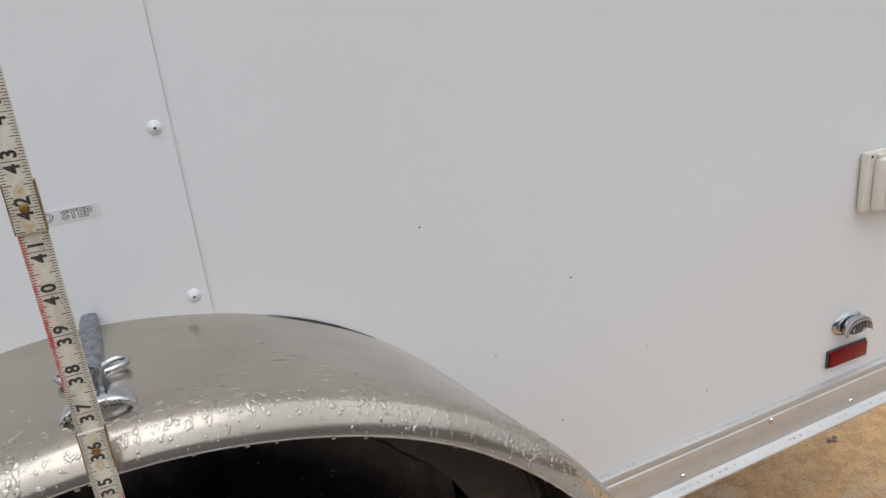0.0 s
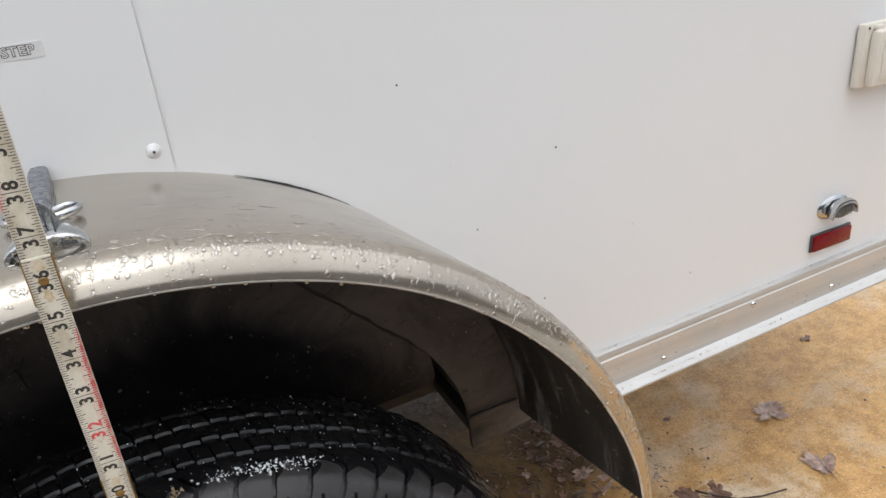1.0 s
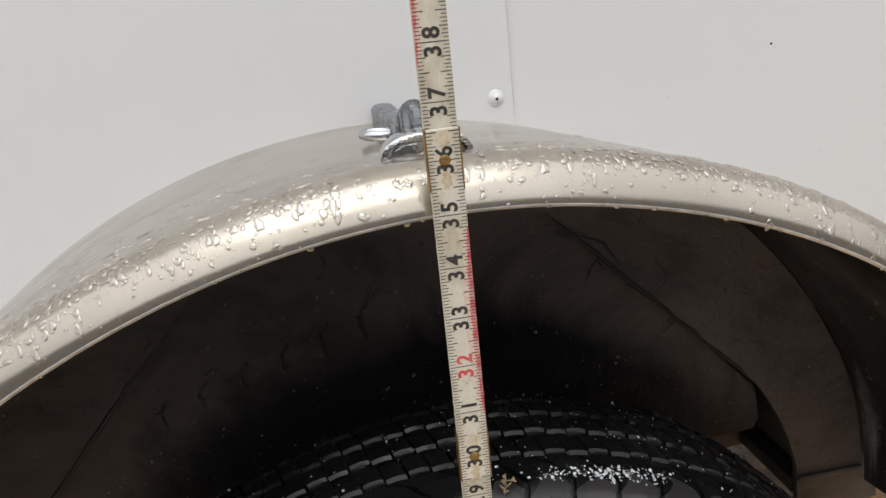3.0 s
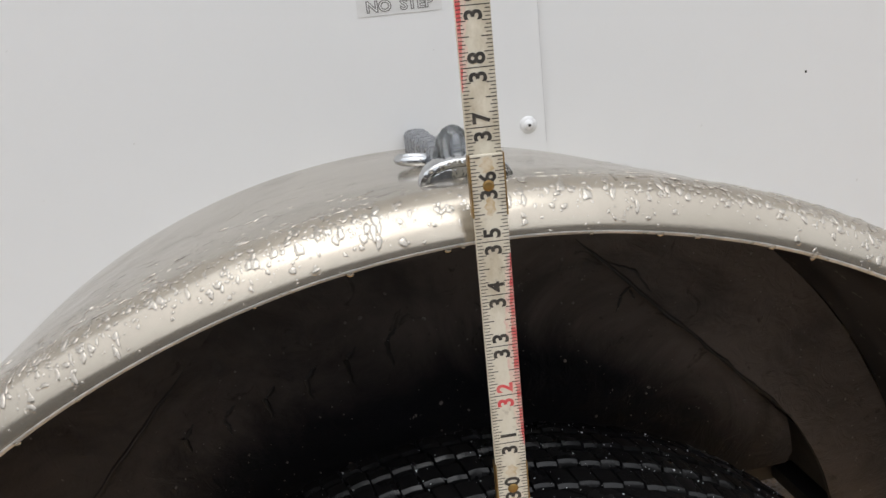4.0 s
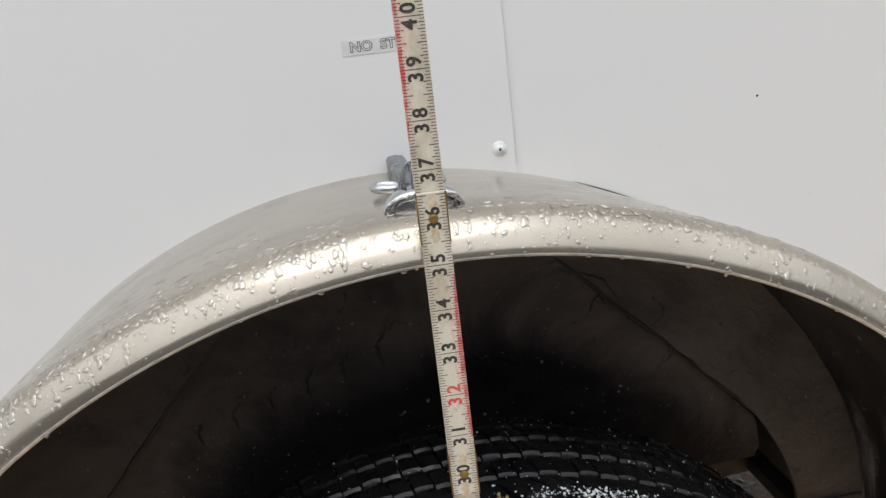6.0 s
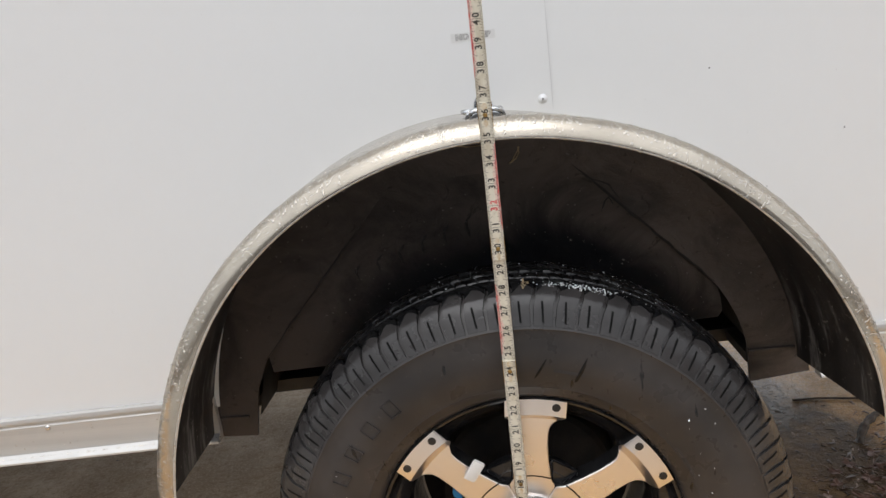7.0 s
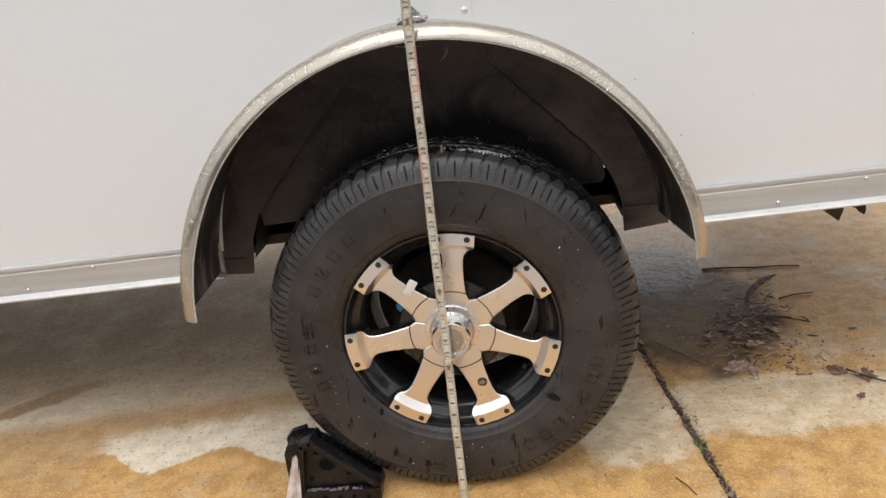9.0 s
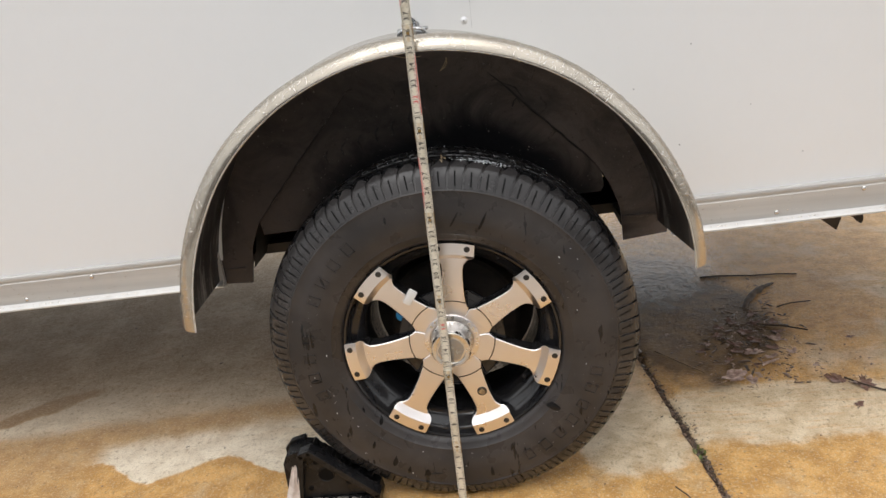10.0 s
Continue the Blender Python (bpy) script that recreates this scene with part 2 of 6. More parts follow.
def make_rubber(name, a, b, rough, rough_to, drips=0.0):
    n = Nodes(name)
    dust = n.noise(11.0, 6.0, 0.6)
    col = n.mix(n.ramp(dust, 0.35, 0.7), a, b)
    gloss = n.ramp(n.noise(23.0, 5.0), 0.35, 0.65, rough, rough_to)
    if drips:
        # water that ran down
        run = n.ramp(n.noise(26.0, 3.0, 0.55, (2.4, 1.0, 0.55)), 0.655, 0.69)
        col = n.mix(n.math("MULTIPLY", run, drips), col, (0.006, 0.006, 0.007))
        gloss = n.math("SUBTRACT", gloss, n.math("MULTIPLY", run, 0.3))
        fleck = n.ramp(n.noise(170.0, 3.0, 0.6), 0.68, 0.74, 0.0, 0.35)
        col = n.mix(fleck, col, (0.16, 0.145, 0.13))
    n.set("Base Color", col)
    n.set("Roughness", gloss)
    n.bump(n.noise(300.0, 3.0), 0.06, 0.0005)
    n.set("Specular IOR Level", 0.36)
    return n.mat


def make_water():
    """Beads of water on bright metal: half clear, half mirroring the sky off their curve."""
    n = Nodes("rain_water")
    n.set("Base Color", (0.60, 0.56, 0.50))
    n.set("Metallic", 1.0)
    n.set("Roughness", 0.05)
    clear = n.tree.nodes.new("ShaderNodeBsdfTransparent")
    both = n.tree.nodes.new("ShaderNodeMixShader")
    both.inputs[0].default_value = 0.48
    n.link(n.bsdf.outputs[0], both.inputs[1])
    n.link(clear.outputs[0], both.inputs[2])
    n.link(both.outputs[0], n.tree.nodes["Material Output"].inputs["Surface"])
    return n.mat


def make_lens():
    n = Nodes("clear_lens_plastic")
    n.set("Base Color", (0.90, 0.92, 0.93))
    n.set("Roughness", 0.03)
    n.set("IOR", 1.49)
    n.set("Transmission Weight", 0.97)
    return n.mat


def make_rule_paint():
    n = Nodes("worn_cream_rule_paint")
    dirt = n.noise(60.0, 6.0, 0.7, (1.0, 1.0, 0.5))
    grime = n.noise(210.0, 4.0, 0.6)
    base = n.mix(n.ramp(dirt, 0.38, 0.72), (0.70, 0.655, 0.55), (0.50, 0.44, 0.33))
    n.set("Base Color", n.mix(n.ramp(grime, 0.6, 0.75, 0.0, 0.5), base, (0.30, 0.25, 0.18)))
    n.set("Roughness", 0.5)
    n.bump(grime, 0.08, 0.0004)
    return n.mat


def make_liner():
    """Black sheet with a coat of road dust, left black in a ring round the wheel."""
    n = Nodes("black_splashed_liner")
    x, z = n.axis(0), n.axis(2)
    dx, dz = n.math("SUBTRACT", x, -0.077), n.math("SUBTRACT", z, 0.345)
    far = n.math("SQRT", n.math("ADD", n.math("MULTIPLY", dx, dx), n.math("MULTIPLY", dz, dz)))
    smear = n.noise(7.0, 7.0, 0.65, None, 0.8)
    speck = n.noise(150.0, 3.0, 0.7)
    crust = n.noise(38.0, 6.0, 0.7, None, 1.2)
    off_wheel = n.ramp(n.math("ADD", far, n.math("MULTIPLY", n.math("SUBTRACT", smear, 0.5), 0.09)), 0.345, 0.41)
    # the brown also grows stronger from left to right
    dust = n.math("MULTIPLY", n.math("MULTIPLY", off_wheel, n.ramp(smear, 0.30, 0.62, 0.40, 1.0)), n.ramp(x, -0.25, 0.10, 0.62, 1.0))
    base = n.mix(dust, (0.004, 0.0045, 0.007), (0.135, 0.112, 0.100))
    base = n.mix(n.ramp(crust, 0.60, 0.68, 0.0, 0.55), base, (0.014, 0.012, 0.011))
    n.set("Base Color", n.mix(n.ramp(speck, 0.69, 0.74, 0.0, 0.6), base, (0.26, 0.24, 0.21)))
    n.set("Roughness", n.ramp(smear, 0.3, 0.7, 0.34, 0.62))
    n.set("Specular IOR Level", 0.22)
    n.bump(n.math("ADD", smear, n.math("MULTIPLY", crust, 0.8)), 0.6, 0.006)
    return n.mat


def make_splash():
    n = Nodes("smeared_fender_underside")
    streak = n.noise(14.0, 6.0, 0.65, (1.0, 1.6, 0.35))
    fleck = n.noise(90.0, 4.0, 0.7)
    base = n.mix(n.ramp(streak, 0.40, 0.68), (0.010, 0.009, 0.010), (0.056, 0.050, 0.048))
    # pale silt that ran down the legs
    run = n.math("MULTIPLY", n.ramp(n.noise(34.0, 5.0, 0.65, (1.0, 1.6, 0.16)), 0.50, 0.70), n.ramp(n.axis(2), 0.52, 0.68, 0.8, 0.0))
    base = n.mix(run, base, (0.27, 0.26, 0.25))
    n.set("Base Color", n.mix(n.ramp(fleck, 0.62, 0.70, 0.0, 0.6), base, (0.30, 0.28, 0.25)))
    n.set("Roughness", n.ramp(streak, 0.3, 0.7, 0.40, 0.65))
    n.bump(fleck, 0.15, 0.001)
    return n.mat


def make_litter():
    n = Nodes("leaf_litter")
    geo = n.tree.nodes.new("ShaderNodeNewGeometry").outputs["Random Per Island"]
    col = n.mix(n.ramp(geo, 0.35, 0.85), (0.072, 0.047, 0.031), (0.24, 0.155, 0.105))
    n.set("Base Color", n.mix(n.ramp(geo, 0.90, 0.97, 0.0, 0.8), col, (0.36, 0.25, 0.18)))
    n.set("Roughness", 0.32)
    n.bump(n.noise(300.0, 3.0), 0.3, 0.001)
    return n.mat


WALL = make_wall_paint()
ALU = make_fender_metal()
RAIL = make_rail_metal()
CONCRETE = make_concrete()
RUBBER = make_rubber("tyre_sidewall_rubber", (0.029, 0.0265, 0.0262), (0.052, 0.0460, 0.0440), 0.26, 0.44, 0.9)
FLANK = make_rubber("wet_shoulder_rubber", (0.030, 0.028, 0.028), (0.050, 0.046, 0.045), 0.14, 0.32)
TREAD = make_rubber("wet_tread_rubber", (0.006, 0.006, 0.007), (0.012, 0.012, 0.012), 0.11, 0.30)
WATER = make_water()
LENS = make_lens()
RULE = make_rule_paint()
LINER = make_liner()
SPLASH = make_splash()
SOIL = simple("dark_joint_soil", (0.030, 0.022, 0.014), (0.085, 0.060, 0.036), 45.0, 0.75, bump=0.8, bump_scale=160.0, distance=0.004)
MACHINED = simple("machined_alloy", (0.84, 0.80, 0.775), (0.80, 0.755, 0.73), 9.0, 0.27, 1.0, 0.32, 0.02, 900.0, 0.0003)
GLOSSBLACK = simple("gloss_black_wheel_paint", (0.012, 0.012, 0.014), (0.022, 0.021, 0.021), 18.0, 0.05, 0.0, 0.12, 0.03, 200.0)
WETCHROME = simple("wet_dimpled_chrome", (0.62, 0.63, 0.64), (0.42, 0.43, 0.44), 60.0, 0.04, 1.0, 0.10, 0.4, 60.0, 0.004)
EDGELIGHT = simple("lip_edge_highlight", (0.66, 0.65, 0.63), (0.50, 0.50, 0.49), 120.0, 0.35, 0.5, 0.5)
BACKDROP = simple("dull_backdrop_grey", (0.20, 0.195, 0.19), (0.15, 0.145, 0.14), 0.9, 0.8, bump=0.2, bump_scale=6.0, distance=0.02)
GREYBAR = simple("grey_emblem_metal", (0.30, 0.29, 0.28), (0.24, 0.235, 0.23), 200.0, 0.4, 0.6)
CHROME = simple("chrome_plate", (0.56, 0.57, 0.58), (0.46, 0.47, 0.48), 60.0, 0.05, 1.0, 0.12)
DULLCHROME = simple("satin_cap_chrome", (0.74, 0.72, 0.69), (0.64, 0.62, 0.58), 60.0, 0.16, 1.0, 0.28, 0.05, 500.0, 0.0004)
GREYRUBBER = simple("crumpled_foil_tape", (0.34, 0.35, 0.375), (0.17, 0.18, 0.20), 160.0, 0.22, 0.75, 0.42, 1.0, 210.0, 0.005)
DARKSTEEL = simple("dark_frame_steel", (0.018, 0.017, 0.016), (0.040, 0.034, 0.028), 12.0, 0.55, 0.2, 0.75, 0.3, 60.0, 0.002)
RUST = simple("dark_drum_iron", (0.035, 0.028, 0.024), (0.018, 0.016, 0.016), 26.0, 0.65, 0.3, 0.85, 0.4, 120.0, 0.002)
BLUE = simple("blue_plastic", (0.03, 0.30, 0.62), (0.02, 0.24, 0.52), 60.0, 0.35)
WHITEPLASTIC = simple("white_plastic", (0.80, 0.79, 0.77), (0.74, 0.73, 0.70), 50.0, 0.4)
CREAM = simple("cream_outlet_plastic", (0.74, 0.70, 0.62), (0.68, 0.63, 0.55), 14.0, 0.35, bump=0.05, bump_scale=200.0)
GASKET = simple("dark_grey_gasket", (0.05, 0.048, 0.046), (0.08, 0.076, 0.072), 60.0, 0.6)
REDLENS = simple("red_reflector", (0.24, 0.003, 0.010), (0.12, 0.002, 0.005), 300.0, 0.12, 0.0, 0.25, 0.25, 900.0, 0.0008, 0.25)
BLACKPLASTIC = simple("black_chock_plastic", (0.007, 0.007, 0.008), (0.018, 0.017, 0.017), 25.0, 0.16, 0.0, 0.36, 0.2, 200.0, 0.001, 0.26)
PAPER = simple("weathered_paper_tag", (0.70, 0.64, 0.60), (0.50, 0.43, 0.39), 30.0, 0.8)
INK = simple("black_rule_ink", (0.022, 0.020, 0.018), (0.06, 0.052, 0.044), 150.0, 0.55)
REDINK = simple("red_rule_ink", (0.62, 0.035, 0.050), (0.66, 0.16, 0.15), 90.0, 0.55)
PINKINK = simple("rubbed_red_rule_edge", (0.66, 0.10, 0.10), (0.68, 0.40, 0.34), 160.0, 0.55)
PALEPINK = simple("faint_pink_rule_paint", (0.68, 0.46, 0.40), (0.70, 0.60, 0.50), 220.0, 0.55)
BRASS = simple("tarnished_brass", (0.34, 0.22, 0.075), (0.20, 0.125, 0.05), 200.0, 0.4, 0.9, 0.6)
RUSTSTAIN = simple("rust_stained_rule", (0.50, 0.37, 0.20), (0.64, 0.56, 0.43), 260.0, 0.55)
DECALGREY = simple("faded_decal_grey", (0.16, 0.155, 0.15), (0.24, 0.23, 0.22), 200.0, 0.5)
DECALWHITE = simple("decal_white", (0.76, 0.76, 0.75), (0.70, 0.70, 0.69), 200.0, 0.4)
DECALFILM = simple("decal_film", (0.735, 0.73, 0.72), (0.70, 0.695, 0.685), 160.0, 0.3)
RIVETWHITE = simple("white_rivet_paint", (0.78, 0.78, 0.78), (0.70, 0.70, 0.70), 90.0, 0.25)
SEALANT = simple("black_sealant", (0.010, 0.009, 0.009), (0.022, 0.019, 0.018), 90.0, 0.35, 0.0, 0.5)
# dark colour for the shade in gaps, also for rivet cores and dirt specks
SHADESPECK = simple("dark_shade_and_specks", (0.012, 0.011, 0.010), (0.03, 0.025, 0.02), 90.0, 0.6)
LEAFBROWN = simple("dead_leaf_brown", (0.12, 0.060, 0.043), (0.27, 0.16, 0.12), 60.0, 0.38, bump=0.4, bump_scale=140.0)
LEAFPINK = simple("dead_leaf_pinkish", (0.58, 0.43, 0.36), (0.27, 0.175, 0.14), 55.0, 0.38, bump=0.4, bump_scale=140.0)
PALETWIG = simple("pale_dry_twig", (0.30, 0.20, 0.11), (0.20, 0.13, 0.07), 60.0, 0.6, bump=0.5, bump_scale=300.0)
TWIG = simple("wet_twig", (0.10, 0.066, 0.040), (0.055, 0.036, 0.024), 60.0, 0.6, bump=0.5, bump_scale=300.0)
DEBRIS = make_litter()
WEED = simple("small_green_weed", (0.10, 0.135, 0.030), (0.16, 0.18, 0.05), 90.0, 0.5)
DARKWATER = simple("water_on_rubber", (0.008, 0.0078, 0.0080), (0.012, 0.0115, 0.0115), 60.0, 0.10, spec=0.18)
ICEGLINT = simple("sleet_and_glint_white", (0.82, 0.84, 0.85), (0.70, 0.72, 0.74), 300.0, 0.25)

STRAW = simple("dry_straw", (0.46, 0.36, 0.22), (0.30, 0.22, 0.13), 60.0, 0.6)
SLOTSHADE = simple("black_slot_shade", (0.003, 0.003, 0.003), (0.006, 0.006, 0.006), 90.0, 0.7, spec=0.1)
UNDERCOAT = simple("tarred_underside", (0.030, 0.028, 0.026), (0.055, 0.050, 0.045), 9.0, 0.7, bump=0.3, bump_scale=40.0)
BOUNCEPALE = simple("pale_bounce_floor", (0.48, 0.38, 0.26), (0.38, 0.30, 0.20), 5.0, 0.7)
SPECK = simple("dried_mud_speck", (0.20, 0.18, 0.16), (0.09, 0.08, 0.075), 300.0, 0.7)
LAPGREY = simple("grey_lap_edge", (0.42, 0.42, 0.42), (0.34, 0.34, 0.34), 40.0, 0.5)


# ---- building helpers ----
WORLD_OF = {}


def thing(name, at, label, category, group="", kind=""):
    """An empty at the base of a thing, which parents its parts."""
    ob = new(name)
    ob.empty_display_size = 0.05
    ob.location = at
    WORLD_OF[ob] = Matrix.Translation(at)
    return tagged(ob, label, category, group, kind)


def under(ob, parent):
    ob.parent = parent
    ob.matrix_parent_inverse = WORLD_OF.get(parent, Matrix()).inverted()


def part(name, bm, material, parent=None, label="", smooth=35):
    """Links a bmesh, given in world metres, as one mesh object."""
    me = bpy.data.meshes.new(name)
    bmesh.ops.recalc_face_normals(bm, faces=bm.faces)
    bm.to_mesh(me)
    bm.free()
    for m in material if isinstance(material, (list, tuple)) else [material]:
        me.materials.append(m)
    if smooth:
        for p in me.polygons:
            p.use_smooth = True
        me.set_sharp_from_angle(angle=radians(smooth))
    ob = new(name, me)
    if parent:
        under(ob, parent)
    if label:
        ob["label"] = label
    return ob


def again(ob, parent, m):
    """One more object on the same mesh, at the pose m."""
    o = new(ob.name.split(".")[0], ob.data)
    under(o, parent)
    o.matrix_basis = m
    if "label" in ob:
        o["label"] = ob["label"]
    return o


def add_box(bm, x0, x1, y0, y1, z0, z1, bevel=0.0, mat=0, m=None):
    made = bmesh.ops.create_cube(bm, size=1.0)["verts"]
    bmesh.ops.scale(bm, verts=made, vec=(x1 - x0, y1 - y0, z1 - z0))
    bmesh.ops.translate(bm, verts=made, vec=((x0 + x1) / 2, (y0 + y1) / 2, (z0 + z1) / 2))
    faces = {f for v in made for f in v.link_faces}
    for f in faces:
        f.material_index = mat
    if bevel:
        edges = {e for v in made for e in v.link_edges}
        r = bmesh.ops.bevel(bm, geom=list(edges), offset=bevel, segments=2, profile=0.5, affect="EDGES")
        made = list({v for f in r["faces"] for v in f.verts} | {v for v in made if v.is_valid})
        for f in r["faces"]:
            f.material_index = mat
    if m is not None:
        bmesh.ops.transform(bm, matrix=m, verts=made)
    return made


def strip(bm, rows, close_rows=False, close_cols=False, mat=0):
    """A skin of quads over rows of points."""
    vs = [[bm.verts.new(p) for p in row] for row in rows]
    n, k = len(vs), len(vs[0])
    for i in range(n if close_rows else n - 1):
        a, b = vs[i], vs[(i + 1) % n]
        for j in range(k if close_cols else k - 1):
            q = (a[j], a[(j + 1) % k], b[(j + 1) % k], b[j])
            if len(set(q)) == 4:
                f = bm.faces.new(q)
                f.material_index = mat
    return vs


def lathe(bm, profile, n, cx, cz, mat=0, closed=False):
    """Turns a profile of (radius, y) round the axis along y through (cx, cz)."""
    rows = []
    for i in range(n):
        a = 2 * math.pi * i / n
        rows.append([(cx + r * math.cos(a), y, cz + r * math.sin(a)) for r, y in profile])
    return strip(bm, rows, True, closed, mat)


def prism(bm, outline, y0, y1, mat=0):
    """A polygon of (x, z) drawn out along y."""
    a = [bm.verts.new((x, y0, z)) for x, z in outline]
    b = [bm.verts.new((x, y1, z)) for x, z in outline]
    k = len(outline)
    fs = [bm.faces.new(a), bm.faces.new(list(reversed(b)))]
    for i in range(k):
        fs.append(bm.faces.new((a[i], b[i], b[(i + 1) % k], a[(i + 1) % k])))
    for f in fs:
        f.material_index = mat
    return a + b


def dome(bm, r, h, m, n=12, rings=4, mat=0):
    """A low dome on its base plane, placed by m."""
    rows = []
    for i in range(rings + 1):
        t = math.pi / 2 * i / rings
        rr, zz = r * math.cos(t), h * math.sin(t)
        if i < rings:
            rows.append([m @ Vector((rr * math.cos(2 * math.pi * j / n), rr * math.sin(2 * math.pi * j / n), zz)) for j in range(n)])
    vs = strip(bm, rows, False, True, mat)
    tip = bm.verts.new(m @ Vector((0, 0, h)))
    for j in range(n):
        f = bm.faces.new((vs[-1][j], vs[-1][(j + 1) % n], tip))
        f.material_index = mat
    f = bm.faces.new(list(reversed(vs[0])))
    f.material_index = mat
    return vs


def tube(bm, path, radii, n=8, mat=0):
    """A round rod along points, with its own radius at each."""
    rows = []
    for i, p in enumerate(path):
        p = Vector(p)
        d = (Vector(path[min(i + 1, len(path) - 1)]) - Vector(path[max(i - 1, 0)])).normalized()
        u = d.orthogonal().normalized() if abs(d.z) > 0.9 else d.cross(Vector((0, 0, 1))).normalized()
        v = d.cross(u)
        r = radii[i] if isinstance(radii, (list, tuple)) else radii
        rows.append([p + r * (math.cos(2 * math.pi * j / n) * u + math.sin(2 * math.pi * j / n) * v) for j in range(n)])
    vs = strip(bm, rows, False, True, mat)
    bm.faces.new(list(reversed(vs[0])))
    bm.faces.new(vs[-1])
    return vs


def letters(text, size, offset=0.0, extrude=0.0002):
    """A bmesh of words in the built-in font, lying in the xy plane, centred."""
    cu = bpy.data.curves.new("letters", "FONT")
    cu.body, cu.size, cu.offset, cu.extrude = text, size, offset, extrude
    cu.resolution_u = 3
    cu.align_x, cu.align_y = "CENTER", "CENTER"
    ob = bpy.data.objects.new("letters", cu)
    scene.collection.objects.link(ob)
    me = bpy.data.meshes.new_from_object(ob.evaluated_get(bpy.context.evaluated_depsgraph_get()))
    bpy.data.objects.remove(ob)
    bpy.data.curves.remove(cu)
    bm = bmesh.new()
    bm.from_mesh(me)
    bpy.data.meshes.remove(me)
    return bm


# ---- ground and driveway ----
def joint_x(y):
    """The line of the open joint between the two slabs."""
    return 0.393 - 0.108 * y


def build_ground():
    bm = bmesh.new()
    strip(bm, [[(x, y, -0.014) for x in (-400, -30, -6, 6, 30, 400)] for y in (-400, -30, -6, 8, 30, 400)])
    tagged(part("ground", bm, SOIL, smooth=0), "dark wet soil and open ground under the driveway", "ground", kind="structure")


def build_slab(name, side):
    """One concrete slab; its edge on the joint is chipped."""
    bm = bmesh.new()
    rng = random.Random(7 + side)
    ys = [-5.0, -3, -2, -1.2] + [-1.0 + 0.025 * i for i in range(101)] + [1.8, 2.6, 4.0, 7.0]
    top = []
    for y in ys:
        chip = 0.004 * noise.noise((y * 14, side * 3.1, 0)) + rng.uniform(-0.0015, 0.0015)
        x = joint_x(y) + side * (0.0065 + chip)
        far = side * 6.0
        top.append([(far, y, 0.0), (x + side * 1.2, y, 0.0), (x + side * 0.05, y, 0.0), (x + side * 0.005, y, 0.0), (x, y, -0.004), (x, y, -0.0135)])
    strip(bm, top)
    return tagged(part(name, bm, CONCRETE, smooth=50), "rain-stained tan concrete driveway slab", "driveway", kind="structure")


def build_house_wall():
    """An unseen plain wall added behind the camera to darken low reflections."""
    bm = bmesh.new()
    add_box(bm, -14.0, 14.0, -9.3, -9.0, -0.014, 4.2, 0.02)
    tagged(part("backdrop_south", bm, BACKDROP, smooth=0), "plain dull grey backdrop, added out of view to darken reflections", "wall", kind="structure")


build_ground()
build_house_wall()
build_slab("driveway", -1)
build_slab("driveway", 1)

# ---- the trailer ----
ARCH_X, ARCH_Z = -0.103, 0.445
FENDER_R = 0.466
REAR = 1.45
trailer = thing("enclosed_trailer", (0.0, 0.7, 0.0), "white enclosed cargo trailer with bare aluminium fender, wet with rain", "trailer")


def rail_top(x):
    return 0.5185 + 0.026 * x


def rail_low(x):
    return 0.446 + 0.030 * x


def arch_z(x, r):
    d = r * r - (x - ARCH_X) ** 2
    return ARCH_Z + math.sqrt(d) if d > 0 else -1.0


def build_side_panel(x0, x1, y, label):
    """A thin sheet of the side wall, cut out round the wheel arch."""
    bm = bmesh.new()
    r = FENDER_R - 0.0095
    xs = {x0, x1} | {ARCH_X + r * math.cos(math.pi * k / 48) for k in range(49)} | {x0 + (x1 - x0) * k / 24 for k in range(25)}
    xs = sorted(x for x in xs if x0 <= x <= x1)
    front, back = [], []
    for x in xs:
        zb = max(rail_top(x) - 0.02, arch_z(x, r))
        col = [zb + (2.35 - zb) * k / 6 for k in range(7)]
        front.append([(x, y, z) for z in col])
        back.append([(x, y + 0.0015, z) for z in col])
    f, b = strip(bm, front), strip(bm, back)
    for k in range(len(xs) - 1):
        bm.faces.new((f[k][0], f[k + 1][0], b[k + 1][0], b[k][0]))
    for e in (0, -1):
        for j in range(6):
            bm.faces.new((f[e][j], f[e][j + 1], b[e][j + 1], b[e][j]))
    return part("side_panel", bm, WALL, trailer, label)


build_side_panel(-3.2, 0.0135, -0.0012, "white painted aluminium side sheet, lapped over its neighbour")
build_side_panel(-0.02, REAR, 0.0006, "white painted aluminium side sheet")


bm = bmesh.new()
add_box(bm, 0.0135, 0.0138, -0.0007, 0.0005, 0.895, 2.34)
part("lap_edge", bm, LAPGREY, trailer, "thin grey line of the lapped sheet edge", 0)


def build_body_shell():
    bm = bmesh.new()
    add_box(bm, -3.2, REAR, 1.51, 1.55, 0.50, 2.35)
    add_box(bm, -3.2, -3.16, 0.004, 1.51, 0.40, 2.35)
    add_box(bm, REAR - 0.04, REAR, 0.004, 1.51, 0.50, 2.35)
    add_box(bm, -3.2, REAR, -0.004, 1.55, 2.352, 2.39)
    part("body_shell", bm, WALL, trailer, smooth=0)


